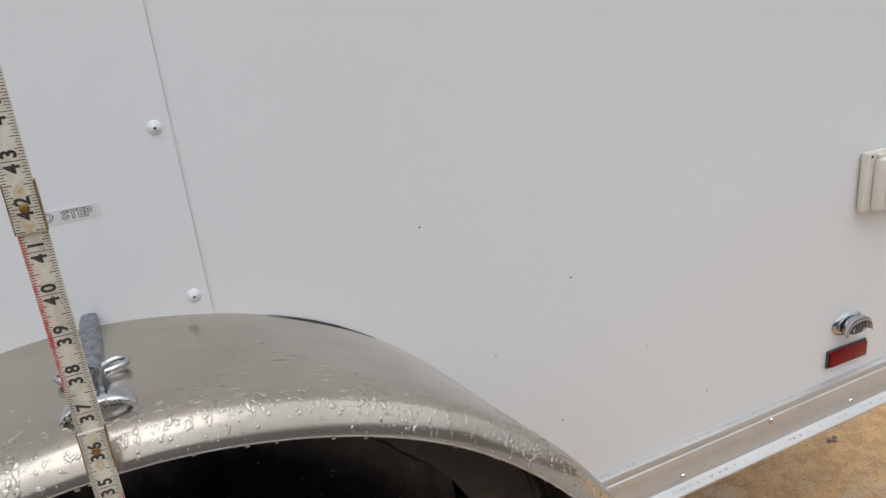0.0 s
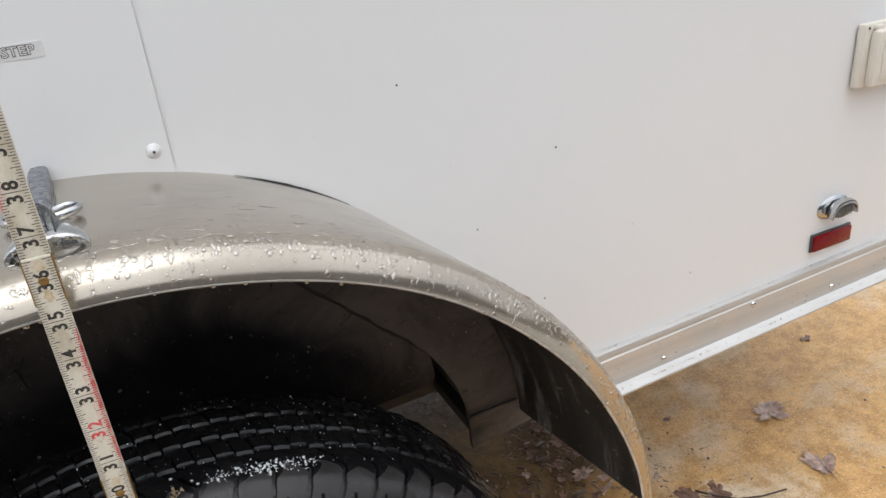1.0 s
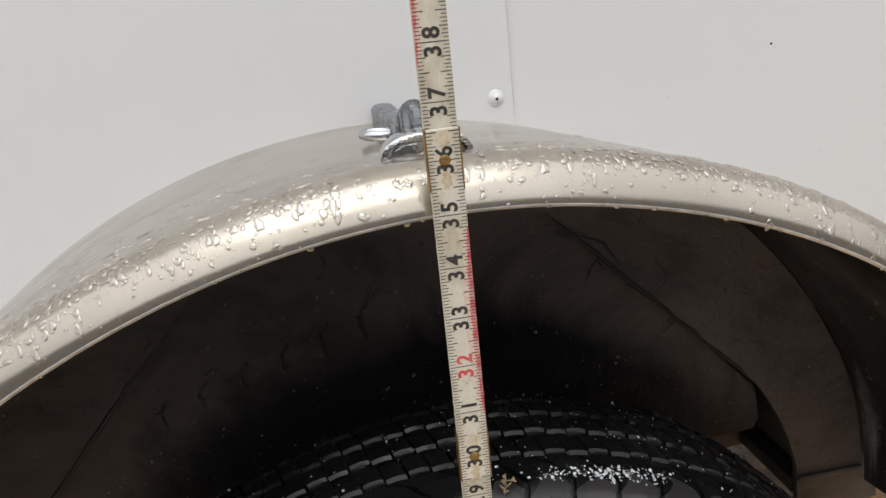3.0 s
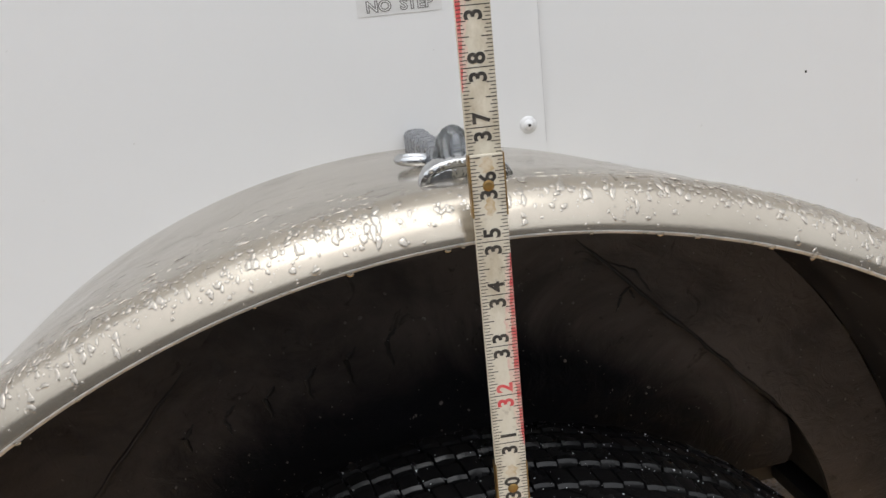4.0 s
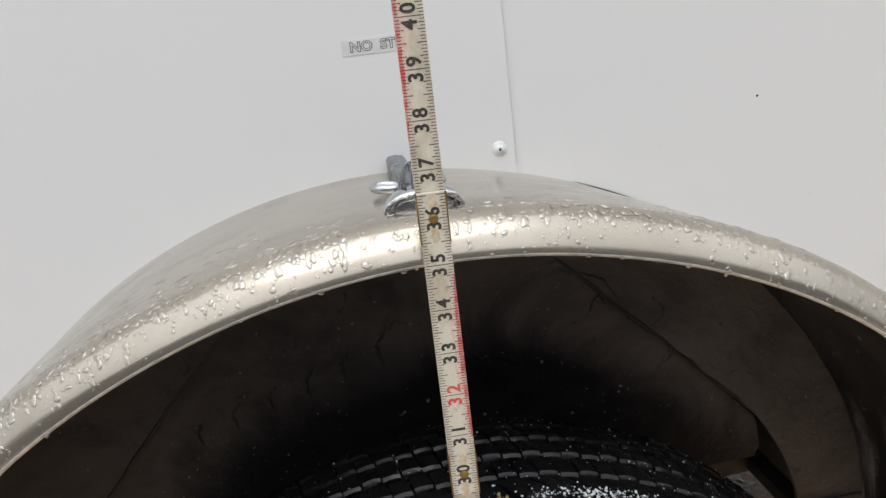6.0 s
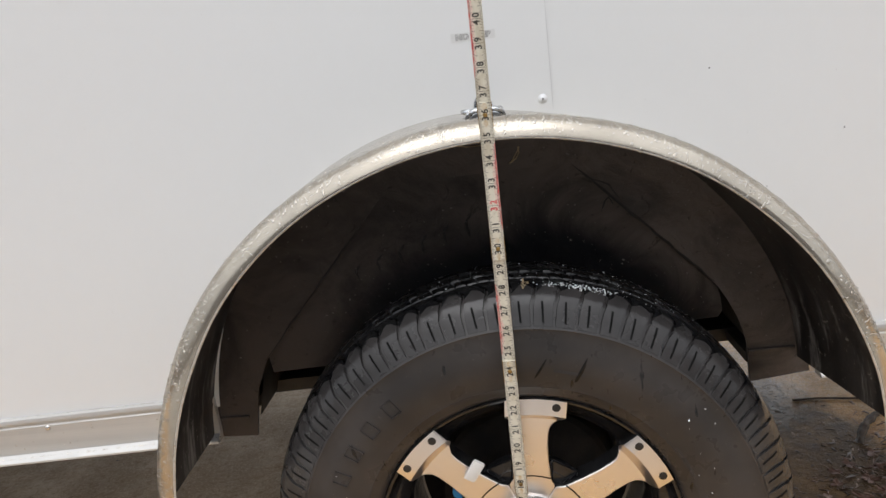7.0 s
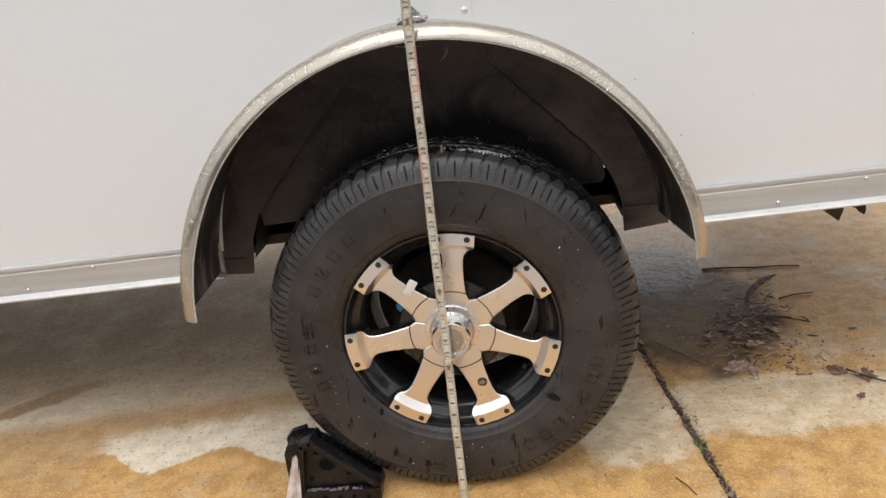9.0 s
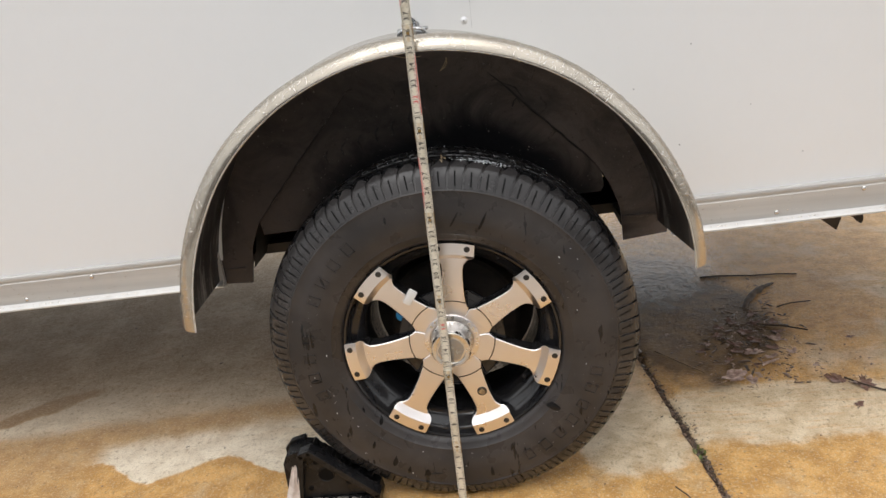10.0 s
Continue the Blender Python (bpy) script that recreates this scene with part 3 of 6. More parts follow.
def build_underbody():
    """Floor, and the frame member behind the rail, with the wheel space left open."""
    bm = bmesh.new()
    for x0, x1 in ((-3.15, -0.63), (0.39, REAR - 0.05)):
        add_box(bm, x0, x1, 0.010, 0.30, rail_low((x0 + x1) / 2) + 0.035, rail_low((x0 + x1) / 2) + 0.060)
    # these strips stay out of view; their pale colour bounces light onto the slab
    part("underbody", bm, BOUNCEPALE, trailer, "unseen floor strips, pale to bounce light onto the ground", smooth=0)
    bm = bmesh.new()
    add_box(bm, -3.15, REAR - 0.05, 0.345, 1.50, 0.495, 0.53)
    part("floor_board", bm, UNDERCOAT, trailer, "black tarred underside of the floor", smooth=0)


build_body_shell()
build_underbody()


def build_rail(x0, x1):
    prof = [(0.001, 1.0), (-0.005, 1.0), (-0.0085, 0.975), (-0.0095, 0.94), (-0.0095, 0.88), (-0.0065, 0.855), (-0.0065, 0.80),
            (-0.0085, 0.775), (-0.0085, 0.235), (-0.0095, 0.160), (-0.0215, 0.075), (-0.0228, 0.050), (-0.0228, 0.012), (-0.0205, 0.0), (0.001, 0.0)]
    bm = bmesh.new()
    rows = []
    for k in range(25):
        x = x0 + (x1 - x0) * k / 24
        lo, hi = rail_low(x), rail_top(x)
        rows.append([(x, y, lo + (hi - lo) * s) for y, s in prof])
    vs = strip(bm, rows)
    for e in (vs[0], vs[-1]):
        bm.faces.new(e)
    return part("bottom_rail", bm, RAIL, trailer, "bare aluminium bottom rail, wet along its edge", 30)


build_rail(-3.2, -0.563)
build_rail(0.372, REAR)


def fender_point(a, r, y):
    """A point of the fender at the angle a (degrees), r from its nominal radius; it widens towards the lip, and the left leg flares."""
    f = min(max(-y / 0.1955, 0.0), 1.0)
    flare = 0.016 * max(0.0, (a - 150.0) / 31.0) ** 1.5 - 0.004 * max(0.0, (16.0 - a) / 11.0)
    wide = 0.008 * min(max((a - 112.0) / 40.0, 0.0), 1.0)
    flare += f * (0.0024 * math.exp(-((a - 62.0) / 24.0) ** 2) - 0.0020 * math.exp(-((a - 116.0) / 20.0) ** 2))
    c = math.radians(a)
    drop = r - FENDER_R
    if drop < -0.004:
        drop *= 1.0 + wide / LIP_DROP
    rr = FENDER_R + drop + (LIP_DROP - 0.0082 + wide) * f - 0.008 + flare
    return (-0.103 + 0.022 * f + rr * math.cos(c), y, 0.445 - 0.011 * f + rr * math.sin(c))


LIP_DROP = 0.0240
FENDER_PROFILE = [(0.0, 0.001), (0.0, -0.05), (0.0, -0.10), (0.0, -0.15), (0.0, -0.1955)]
for k in range(1, 8):
    c = 1.22 * k / 7
    FENDER_PROFILE.append((-(LIP_DROP - 0.0007) * (1 - math.cos(c)) / (1 - math.cos(1.22)), -0.1955 - 0.0270 * math.sin(c) / math.sin(1.22)))
FENDER_PROFILE.append((-LIP_DROP, -0.2225))


def build_fender():
    bm = bmesh.new()
    rows = []
    n = 132
    for i in range(n + 1):
        a = 4.9 + (181.0 - 4.9) * i / n
        wob = 0.0012 * noise.noise((a * 0.06, 0, 0))
        outer = [fender_point(a, FENDER_R + dr + wob, y) for dr, y in FENDER_PROFILE]
        inner = [fender_point(a, FENDER_R + dr + wob - 0.0013, min(y + (0.0013 if k > 4 else 0.0), 0.001)) for k, (dr, y) in enumerate(FENDER_PROFILE)]
        rows.append(outer + list(reversed(inner)))
    vs = strip(bm, rows, False, True)
    for e in (vs[0], vs[-1]):
        k = len(FENDER_PROFILE)
        for j in range(k - 1):
            bm.faces.new((e[j], e[j + 1], e[2 * k - 2 - j], e[2 * k - 1 - j]))
    k = len(FENDER_PROFILE)
    # the lip's last faces are coloured pale for the light the edge catches
    for i, f in enumerate(bm.faces):
        if i < n * 2 * k and i % (2 * k) in (k - 2, k - 1):
            f.material_index = 1
    return part("fender", bm, [ALU, EDGELIGHT], trailer, "bare aluminium half-round fender with a rolled lip, beaded with rain", 40)


fender = build_fender()


def build_fender_liner():
    """Black coating on the underside of the fender."""
    bm = bmesh.new()
    rows = []
    last = len(FENDER_PROFILE) - 1
    for i in range(91):
        a = 5.2 + (180.7 - 5.2) * i / 90
        skin = [(dr - 0.0024, min(y + (0.0022 if k > 4 else 0.0), 0.0)) for k, (dr, y) in enumerate(FENDER_PROFILE[:last - 2])]
        back = [(dr - 0.0012, y + 0.0012 if k > 4 else y) for k, (dr, y) in reversed(list(enumerate(skin)))]
        rows.append([fender_point(a, FENDER_R + dr, y) for dr, y in skin] + [fender_point(a, FENDER_R + dr, y) for dr, y in back])
    strip(bm, rows, False, True)
    part("liner", bm, SPLASH, fender, "black undercoating smeared grey inside the fender")


build_fender_liner()

# the open seam between fender and wall: a solid tube, dark for its shade
bm = bmesh.new()
tube(bm, [fender_point(a, FENDER_R + 0.0008, -0.0016) for a in (69, 66, 63, 60, 57, 54.5)], [0.0002, 0.0006, 0.0011, 0.0011, 0.0006, 0.0002], 6)
part("seam_shade", bm, SHADESPECK, fender, "dark strip along the wall for the shade in the open seam", 40)

# the wheel housing: a flange plate in the wall's plane with a chamfered opening, and the box behind it
CUT = [(0.278, 0.448), (0.275, 0.512), (0.263, 0.553), (0.248, 0.584), (0.231, 0.612), (0.030, 0.815), (-0.235, 0.812), (-0.470, 0.552), (-0.492, 0.505), (-0.508, 0.424)]


def build_wheel_housing():
    bm = bmesh.new()
    n = 72
    outer = []
    for i in range(n + 1):
        a = math.radians(1.6 + (182.0 - 1.6) * i / n)
        r = FENDER_R - 0.0108 + 0.03 * max(0, (i / n - 0.8) * 5) + 0.014 * max(0, (0.14 - i / n) / 0.14)
        outer.append((ARCH_X + r * math.cos(a), ARCH_Z + r * math.sin(a)))
    lens = [0.0]
    for p, q in zip(CUT, CUT[1:]):
        lens.append(lens[-1] + math.dist(p, q))
    inner = []
    for i in range(n + 1):
        s = lens[-1] * i / n
        k = min(max(j for j in range(len(lens)) if lens[j] <= s + 1e-9), len(CUT) - 2)
        f = (s - lens[k]) / (lens[k + 1] - lens[k])
        inner.append((CUT[k][0] + f * (CUT[k + 1][0] - CUT[k][0]), CUT[k][1] + f * (CUT[k + 1][1] - CUT[k][1])))
    rows = []
    for o, i_ in zip(outer, inner):
        rows.append([(o[0], 0.006, o[1]), (i_[0], 0.006, i_[1]), (i_[0], 0.012, i_[1]), (o[0], 0.012, o[1])])
    vs = strip(bm, rows, False, True)
    for e in (vs[0], vs[-1]):
        bm.faces.new(e)
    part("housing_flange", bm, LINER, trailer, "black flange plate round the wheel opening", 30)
    grow = [(0.2770, 0.516), (0.2500, 0.588), (0.0310, 0.8210), (-0.2355, 0.8180), (-0.4740, 0.5540), (-0.5000, 0.455)]
    for (xa, za), (xb, zb) in zip(grow, grow[1:]):
        bm = bmesh.new()
        strip(bm, [[(x, y, z) for y in (0.013, 0.09, 0.17, 0.25, 0.33)] for x, z in ((xa, za), (xb, zb))])
        part("housing_side", bm, DARKSTEEL, trailer, smooth=0)
    bm = bmesh.new()
    prism(bm, [(-0.51, 0.425), (0.28, 0.446), (0.28, 0.595), (0.035, 0.825), (-0.24, 0.825), (-0.51, 0.545)], 0.331, 0.342)
    part("housing_back", bm, DARKSTEEL, trailer, "", 0)
    # the splash panel close behind the flange
    bm = bmesh.new()
    prism(bm, [(-0.470, 0.5220), (0.2400, 0.5490), (0.2470, 0.5600), (0.2440, 0.5850), (0.2360, 0.6150), (0.0300, 0.8190), (-0.2330, 0.8160), (-0.475, 0.5620)], 0.030, 0.034)
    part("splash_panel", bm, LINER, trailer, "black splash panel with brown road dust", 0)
    for x0, x1, z0, z1 in ((-0.64, -0.512, 0.455, 0.470), (0.275, 0.40, 0.478, 0.493)):
        bm = bmesh.new()
        add_box(bm, x0, x1, 0.013, 0.33, z0, z1)
        part("housing_foot", bm, DARKSTEEL, trailer, "", 0)
    bm = bmesh.new()
    strip(bm, [[(x, y, z + 0.030 * x) for y, z in ((0.168, 0.4700), (0.168, 0.4740), (0.331, 0.4740), (0.331, 0.4700))] for x in (-0.512, 0.0, 0.276)], False, True)
    part("housing_floor", bm, DARKSTEEL, trailer, "", 0)
    # stiffener tabs at the foot of the flange
    for x0, x1, z in ((-0.588, -0.515, 0.462), (0.276, 0.345, 0.502)):
        bm = bmesh.new()
        add_box(bm, x0, x1, 0.002, 0.006, z - 0.006, z, 0.0015)
        part("flange_rib", bm, LINER, trailer)


build_wheel_housing()


def build_sealant(points, r, y):
    """A smeared bead of black sealant, flattened on the sheet."""
    bm = bmesh.new()
    rng = random.Random(len(points) * 7 + int(points[0][0] * 1000))
    path = []
    for (xa, za), (xb, zb) in zip(points, points[1:]):
        for k in range(6):
            f = k / 6
            path.append((xa + (xb - xa) * f + rng.uniform(-0.0009, 0.0009), y, za + (zb - za) * f + rng.uniform(-0.0009, 0.0009)))
    path.append((points[-1][0], y, points[-1][1]))
    radii = [r * (0.55 + 0.6 * rng.random()) * min(1.0, 0.25 + 4.0 * min(k, len(path) - 1 - k) / len(path)) for k in range(len(path))]
    tube(bm, path, radii, 7)
    for v in bm.verts:
        v.co.y = y + (v.co.y - y) * 0.45
    part("sealant", bm, SEALANT, trailer, "black sealant smeared along the sheet's edge", 60)


build_sealant([(0.034, 0.8125), (0.085, 0.7610), (0.140, 0.7055), (0.190, 0.6550), (0.229, 0.6150)], 0.0022, 0.0052)
build_sealant([(-0.470, 0.5540), (-0.420, 0.6090), (-0.350, 0.6860), (-0.290, 0.7520)], 0.0018, 0.0052)
build_sealant([(0.058, 0.7900), (0.083, 0.7780), (0.098, 0.7560)], 0.0016, 0.0050)
build_sealant([(0.094, 0.7610), (0.080, 0.7480), (0.074, 0.7330)], 0.0013, 0.0290)
build_sealant([(0.088, 0.7520), (0.092, 0.7430)], 0.0012, 0.0290)
for dx in range(6):
    sx = -0.300 + 0.036 * dx
    build_sealant([(sx, 0.690 + 0.012 * dx), (sx - 0.010, 0.678 + 0.012 * dx), (sx - 0.006, 0.664 + 0.010 * dx)], 0.0024, 0.0290)


def build_frame_beam():
    bm = bmesh.new()
    rows = [[(x, y, z + 0.030 * x) for y, z in ((0.108, 0.466), (0.108, 0.488), (0.170, 0.488), (0.170, 0.466))] for x in (-3.1, -1.5, 0.0, 0.7, REAR - 0.06)]
    vs = strip(bm, rows, False, True)
    bm.faces.new(vs[0])
    bm.faces.new(vs[-1])
    part("frame_beam", bm, DARKSTEEL, trailer, "dark steel frame beam under the floor", 20)


build_frame_beam()


def build_hanger(outline, label):
    """A steel plate hung under the frame beam, whose foot shows below the rail."""
    bm = bmesh.new()
    prism(bm, outline, 0.134, 0.140)
    part("hanger_plate", bm, DARKSTEEL, trailer, label, 0)


build_hanger([(0.690, 0.492), (0.700, 0.425), (0.724, 0.404), (0.755, 0.379), (0.763, 0.404), (0.768, 0.494)], "dark pointed steel bracket under the frame")
build_hanger([(0.776, 0.494), (0.778, 0.410), (0.790, 0.404), (0.797, 0.395), (0.806, 0.389), (0.810, 0.397), (0.808, 0.412), (0.812, 0.495)], "dark hooked steel tab under the frame")


def build_axle():
    bm = bmesh.new()
    tube(bm, [(-0.075, 0.05, 0.335), (-0.075, 1.40, 0.335)], 0.038, 14)
    part("axle", bm, DARKSTEEL, trailer, "dark steel axle tube")


build_axle()

# hanging brackets under the floor
for bx, by, w in ((0.79, 0.205, 0.045), (0.885, 0.24, 0.03)):
    bm = bmesh.new()
    prism(bm, [(bx - w / 2, 0.485), (bx + w / 2, 0.485), (bx + w * 0.32, 0.395 + 0.3 * (0.045 - w)), (bx + w * 0.16, 0.390 + 0.3 * (0.045 - w))], by, by + 0.006)
    part("floor_bracket", bm, DARKSTEEL, trailer, smooth=0)

# ---- the wheel ----
AX, AZ = -0.077, 0.3445
wheel = thing("wheel", (AX, -0.10, AZ), "wide trailer tyre on a seven-spoke black and machined alloy wheel", "")
under(wheel, trailer)
wheel.location = (AX, -0.10, AZ)


def crown_r(y):
    """The tread's radius across its width."""
    return 0.3555 - 1.7 * (y + 0.118) ** 2


def settle(bm):
    """The load flattens the foot of the tyre on the ground and bulges its flank."""
    for v in bm.verts:
        d = 0.055 - v.co.z
        if d > 0:
            v.co.y += (-1 if v.co.y < -0.1025 else 1) * 0.006 * min(d / 0.055, 1.0)
        if v.co.z < 0.020:
            v.co.z = 0.001 + 0.019 * math.exp((v.co.z - 0.020) / 0.019)


TYRE_OUTER = [(0.2030, -0.176), (0.2068, -0.1905), (0.2105, -0.1965), (0.2160, -0.2005), (0.2250, -0.2042), (0.2262, -0.2056), (0.2290, -0.2058), (0.2420, -0.2100), (0.2640, -0.2140), (0.2860, -0.2140),
              (0.3030, -0.2100), (0.3055, -0.2112), (0.3090, -0.2090), (0.3160, -0.2030), (0.3290, -0.1962), (0.3392, -0.1868), (0.3465, -0.1745), (0.3480, -0.1600)]


def build_tyre():
    crown = [(crown_r(y) - 0.0085, y) for y in (-0.14, -0.12, -0.10, -0.08, -0.06)]
    inner = [(0.333, -0.046), (0.322, -0.036), (0.300, -0.026), (0.265, -0.022), (0.230, -0.030), (0.203, -0.050)]
    prof = TYRE_OUTER + crown + inner
    bm = bmesh.new()
    lathe(bm, prof, 144, AX, AZ)
    settle(bm)
    part("tyre", bm, RUBBER, wheel, "wet black rubber sidewall with raised moulding", 40)


def polar(r, a, y):
    return (AX + r * math.cos(a), y, AZ + r * math.sin(a))


def build_tread():
    """Flank lugs parted by crooked slots, a shoulder rib and four ribs of blocks."""
    bm = bmesh.new()
    n = 72
    step = 2 * math.pi / n
    path = [(0.3085, -0.2101), (0.3300, -0.1990), (0.3420, -0.1895), (0.3500, -0.1770), (0.3535, -0.1660), (0.3540, -0.1560)]
    base = [(0.3083, -0.2080), (0.3285, -0.1960), (0.3390, -0.1866), (0.3465, -0.1743), (0.3480, -0.1648), (0.3480, -0.1560)]
    shift = (0.0, 0.0, -0.10, -0.20, 0.10, 0.50)

    def along(table, t):
        """A value between the stations of a table, eased at each one."""
        k = min(int(t), len(table) - 2)
        f = t - k
        f = f * f * (3 - 2 * f) if not isinstance(table[0], tuple) else f
        if isinstance(table[0], tuple):
            return tuple(p + (q - p) * f for p, q in zip(table[k], table[k + 1]))
        return table[k] + (table[k + 1] - table[k]) * f

    cuts = 16
    for i in range(n):
        a0 = i * step
        # the wet band runs down the lug in a scallop; the flank below it is duller
        edge_at = []
        for j in range(cuts + 1):
            u = j / cuts
            edge_at.append(2.65 + 0.75 * math.sin(math.pi * u) ** 2 * (1.0 if i % 3 else 0.4) - 0.8 * max(0.0, u - 0.62) + 0.35 * noise.noise((i * 0.9 + u * 1.7, 3.3, 0.0)))
        rows = []
        for q in range(17):
            row = []
            for j in range(cuts + 1):
                t = edge_at[j] * q / 8 if q <= 8 else edge_at[j] + (5.0 - edge_at[j]) * (q - 8) / 8
                sh, (pr, py), (br, by) = along(shift, t), along(path, t), along(base, t)
                gap = 0.040 + 0.035 * math.sin(min(t / 2.6, 1.0) * math.pi)
                side = j in (0, cuts)
                u = gap + (1.0 - 2 * gap) * (0.0 if j == 0 else 1.0 if j == cuts else 0.025 + 0.95 * (j - 1) / (cuts - 2))
                row.append(polar(br if side else pr, a0 + step * (u + sh), by if side else py))
            rows.append(row)
        first = len(bm.faces)
        vs = strip(bm, rows)
        bm.faces.ensure_lookup_table()
        for q in range(8):
            for j in range(cuts):
                bm.faces[first + q * cuts + j].material_index = 1
        bm.faces.new(list(reversed(vs[0])))
        bm.faces.new(vs[-1])
        # the short slot between two crooked ones: a flat strip, black for its shade
        l0, l1 = a0 + step * 0.455, a0 + step * 0.545
        slot = [[polar(r, l + step * 0.05 * (r - 0.312) / 0.025, y) for l in (l0, l1)] for r, y in ((0.3130, -0.2081), (0.3220, -0.2035), (0.3300, -0.1994), (0.3365, -0.1943))]
        strip(bm, slot, mat=2)
    fine = step / 2
    for y0, y1, ph, g in ((-0.1500, -0.1320, 0.3, 0.08), (-0.1260, -0.1070, 0.8, 0.08), (-0.1010, -0.0830, 0.1, 0.08), (-0.0770, -0.0590, 0.6, 0.08)):
        for i in range(2 * n):
            a0 = (i + ph) * fine
            lift = 0.0008 * noise.noise((i * 0.37, y0 * 40, 0))
            rows = []
            for y, z, dip in ((y0 - 0.0010, 0.0, 0.0022), (y0 + 0.0010, 0.03, 0.0), (y1 - 0.0010, 0.25, 0.0), (y1 + 0.0010, 0.28, 0.0022)):
                r = crown_r(y) - dip + lift
                zig = (0.0008 if y < (y0 + y1) / 2 else -0.0006) + (0.0011 if i % 2 else -0.0011)
                rows.append([polar(r - 0.009, a0 + fine * (g / 2 + z), y), polar(r - 0.0006, a0 + fine * (g / 2 + 0.015 + z), y + zig), polar(r, a0 + fine * (0.36 + z), y + zig), polar(r, a0 + fine * (0.64 + z), y + zig), polar(r - 0.0006, a0 + fine * (1 - g / 2 - 0.015 + z), y + zig), polar(r - 0.009, a0 + fine * (1 - g / 2 + z), y)])
            vs = strip(bm, rows)
            bm.faces.new(list(reversed(vs[0])))
            bm.faces.new(vs[-1])
    settle(bm)
    part("tread", bm, [TREAD, FLANK, SLOTSHADE], wheel, "rain-wet black tread blocks", 30)


def build_sidewall_marks():
    """Raised plain bars where the sidewall carries its moulded words."""
    for a0, a1, count, r in ((197.0, 127.0, 9, 0.268), (-14.0, -62.0, 7, 0.272)):
        for k in range(count):
            if count == 9 and k == 4:
                continue
            bm = bmesh.new()
            a = math.radians(a0 + (a1 - a0) * k / (count - 1))
            h, w = 0.0112, 0.0085
            m = Matrix.Translation(polar(r, a, -0.2142)) @ Matrix.Rotation(-a + math.pi / 2, 4, "Y")
            for bar in ((-w, -w + 0.0012, -h, h), (w - 0.0012, w, -h, h), (-w, w, h - 0.0012, h), (-w, w, -h, -h + 0.0012)):
                add_box(bm, bar[0], bar[1], -0.0014, 0.002, bar[2], bar[3], 0.0, 0, m)
            part("sidewall_moulding", bm, RUBBER, wheel, smooth=0)
    for a0, a1, r in ((70, 79, 0.252), (84, 93, 0.2685), (20, 33, 0.231), (-42, -30, 0.233), (222, 240, 0.246), (300, 318, 0.232)):
        bm, rows = bmesh.new(), []
        for k in range(7):
            a = math.radians(a0 + (a1 - a0) * k / 6)
            y = -0.2112 if r > 0.245 else -0.2055
            rows.append([polar(r - 0.0022, a, y), polar(r - 0.0018, a, y - 0.0012), polar(r + 0.0018, a, y - 0.0012), polar(r + 0.0022, a, y)])
        strip(bm, rows)
        part("sidewall_fine_print", bm, RUBBER, wheel, smooth=0)


build_tyre()
build_tread()
build_sidewall_marks()


def build_rim():
    bm = bmesh.new()
    prof = [(0.2040, -0.170), (0.2075, -0.183), (0.2070, -0.1895), (0.2040, -0.1925), (0.2005, -0.1905), (0.1985, -0.184), (0.1955, -0.176), (0.1890, -0.1705), (0.1800, -0.1630), (0.1715, -0.1552), (0.1680, -0.146), (0.1665, -0.120),
            (0.1655, -0.020), (0.1720, -0.010), (0.1800, -0.02), (0.1800, -0.10), (0.1900, -0.165)]
    lathe(bm, prof, 112, AX, AZ, 0, True)
    part("rim", bm, GLOSSBLACK, wheel, "gloss black wheel rim with a rolled lip", 40)
    bm = bmesh.new()
    lathe(bm, [(0.018, -0.150), (0.078, -0.158), (0.086, -0.1625), (0.090, -0.158), (0.092, -0.13), (0.06, -0.115), (0.018, -0.11)], 64, AX, AZ, 0, True)
    part("hub_centre", bm, GLOSSBLACK, wheel, "gloss black hub centre", 40)


def spoke_half_width(r):
    pts = [(0.040, 0.0192), (0.060, 0.0288), (0.0655, 0.0306), (0.0820, 0.0246), (0.1050, 0.0212), (0.1300, 0.0190), (0.1480, 0.0190), (0.1580, 0.0208), (0.1660, 0.0265), (0.1730, 0.0360), (0.1780, 0.0392), (0.2040, 0.0400)]
    for (r0, w0), (r1, w1) in zip(pts, pts[1:]):
        if r <= r1:
            return w0 + (w1 - w0) * (r - r0) / (r1 - r0)
    return pts[-1][1]


def spoke_face_y(r):
    if r > 0.1820:
        return -0.1945
    if r > 0.1700:
        return -0.1800 - 0.0145 * ((r - 0.170) / 0.012)
    return -0.1725 - 0.0075 * (max(r - 0.05, 0) / 0.12)


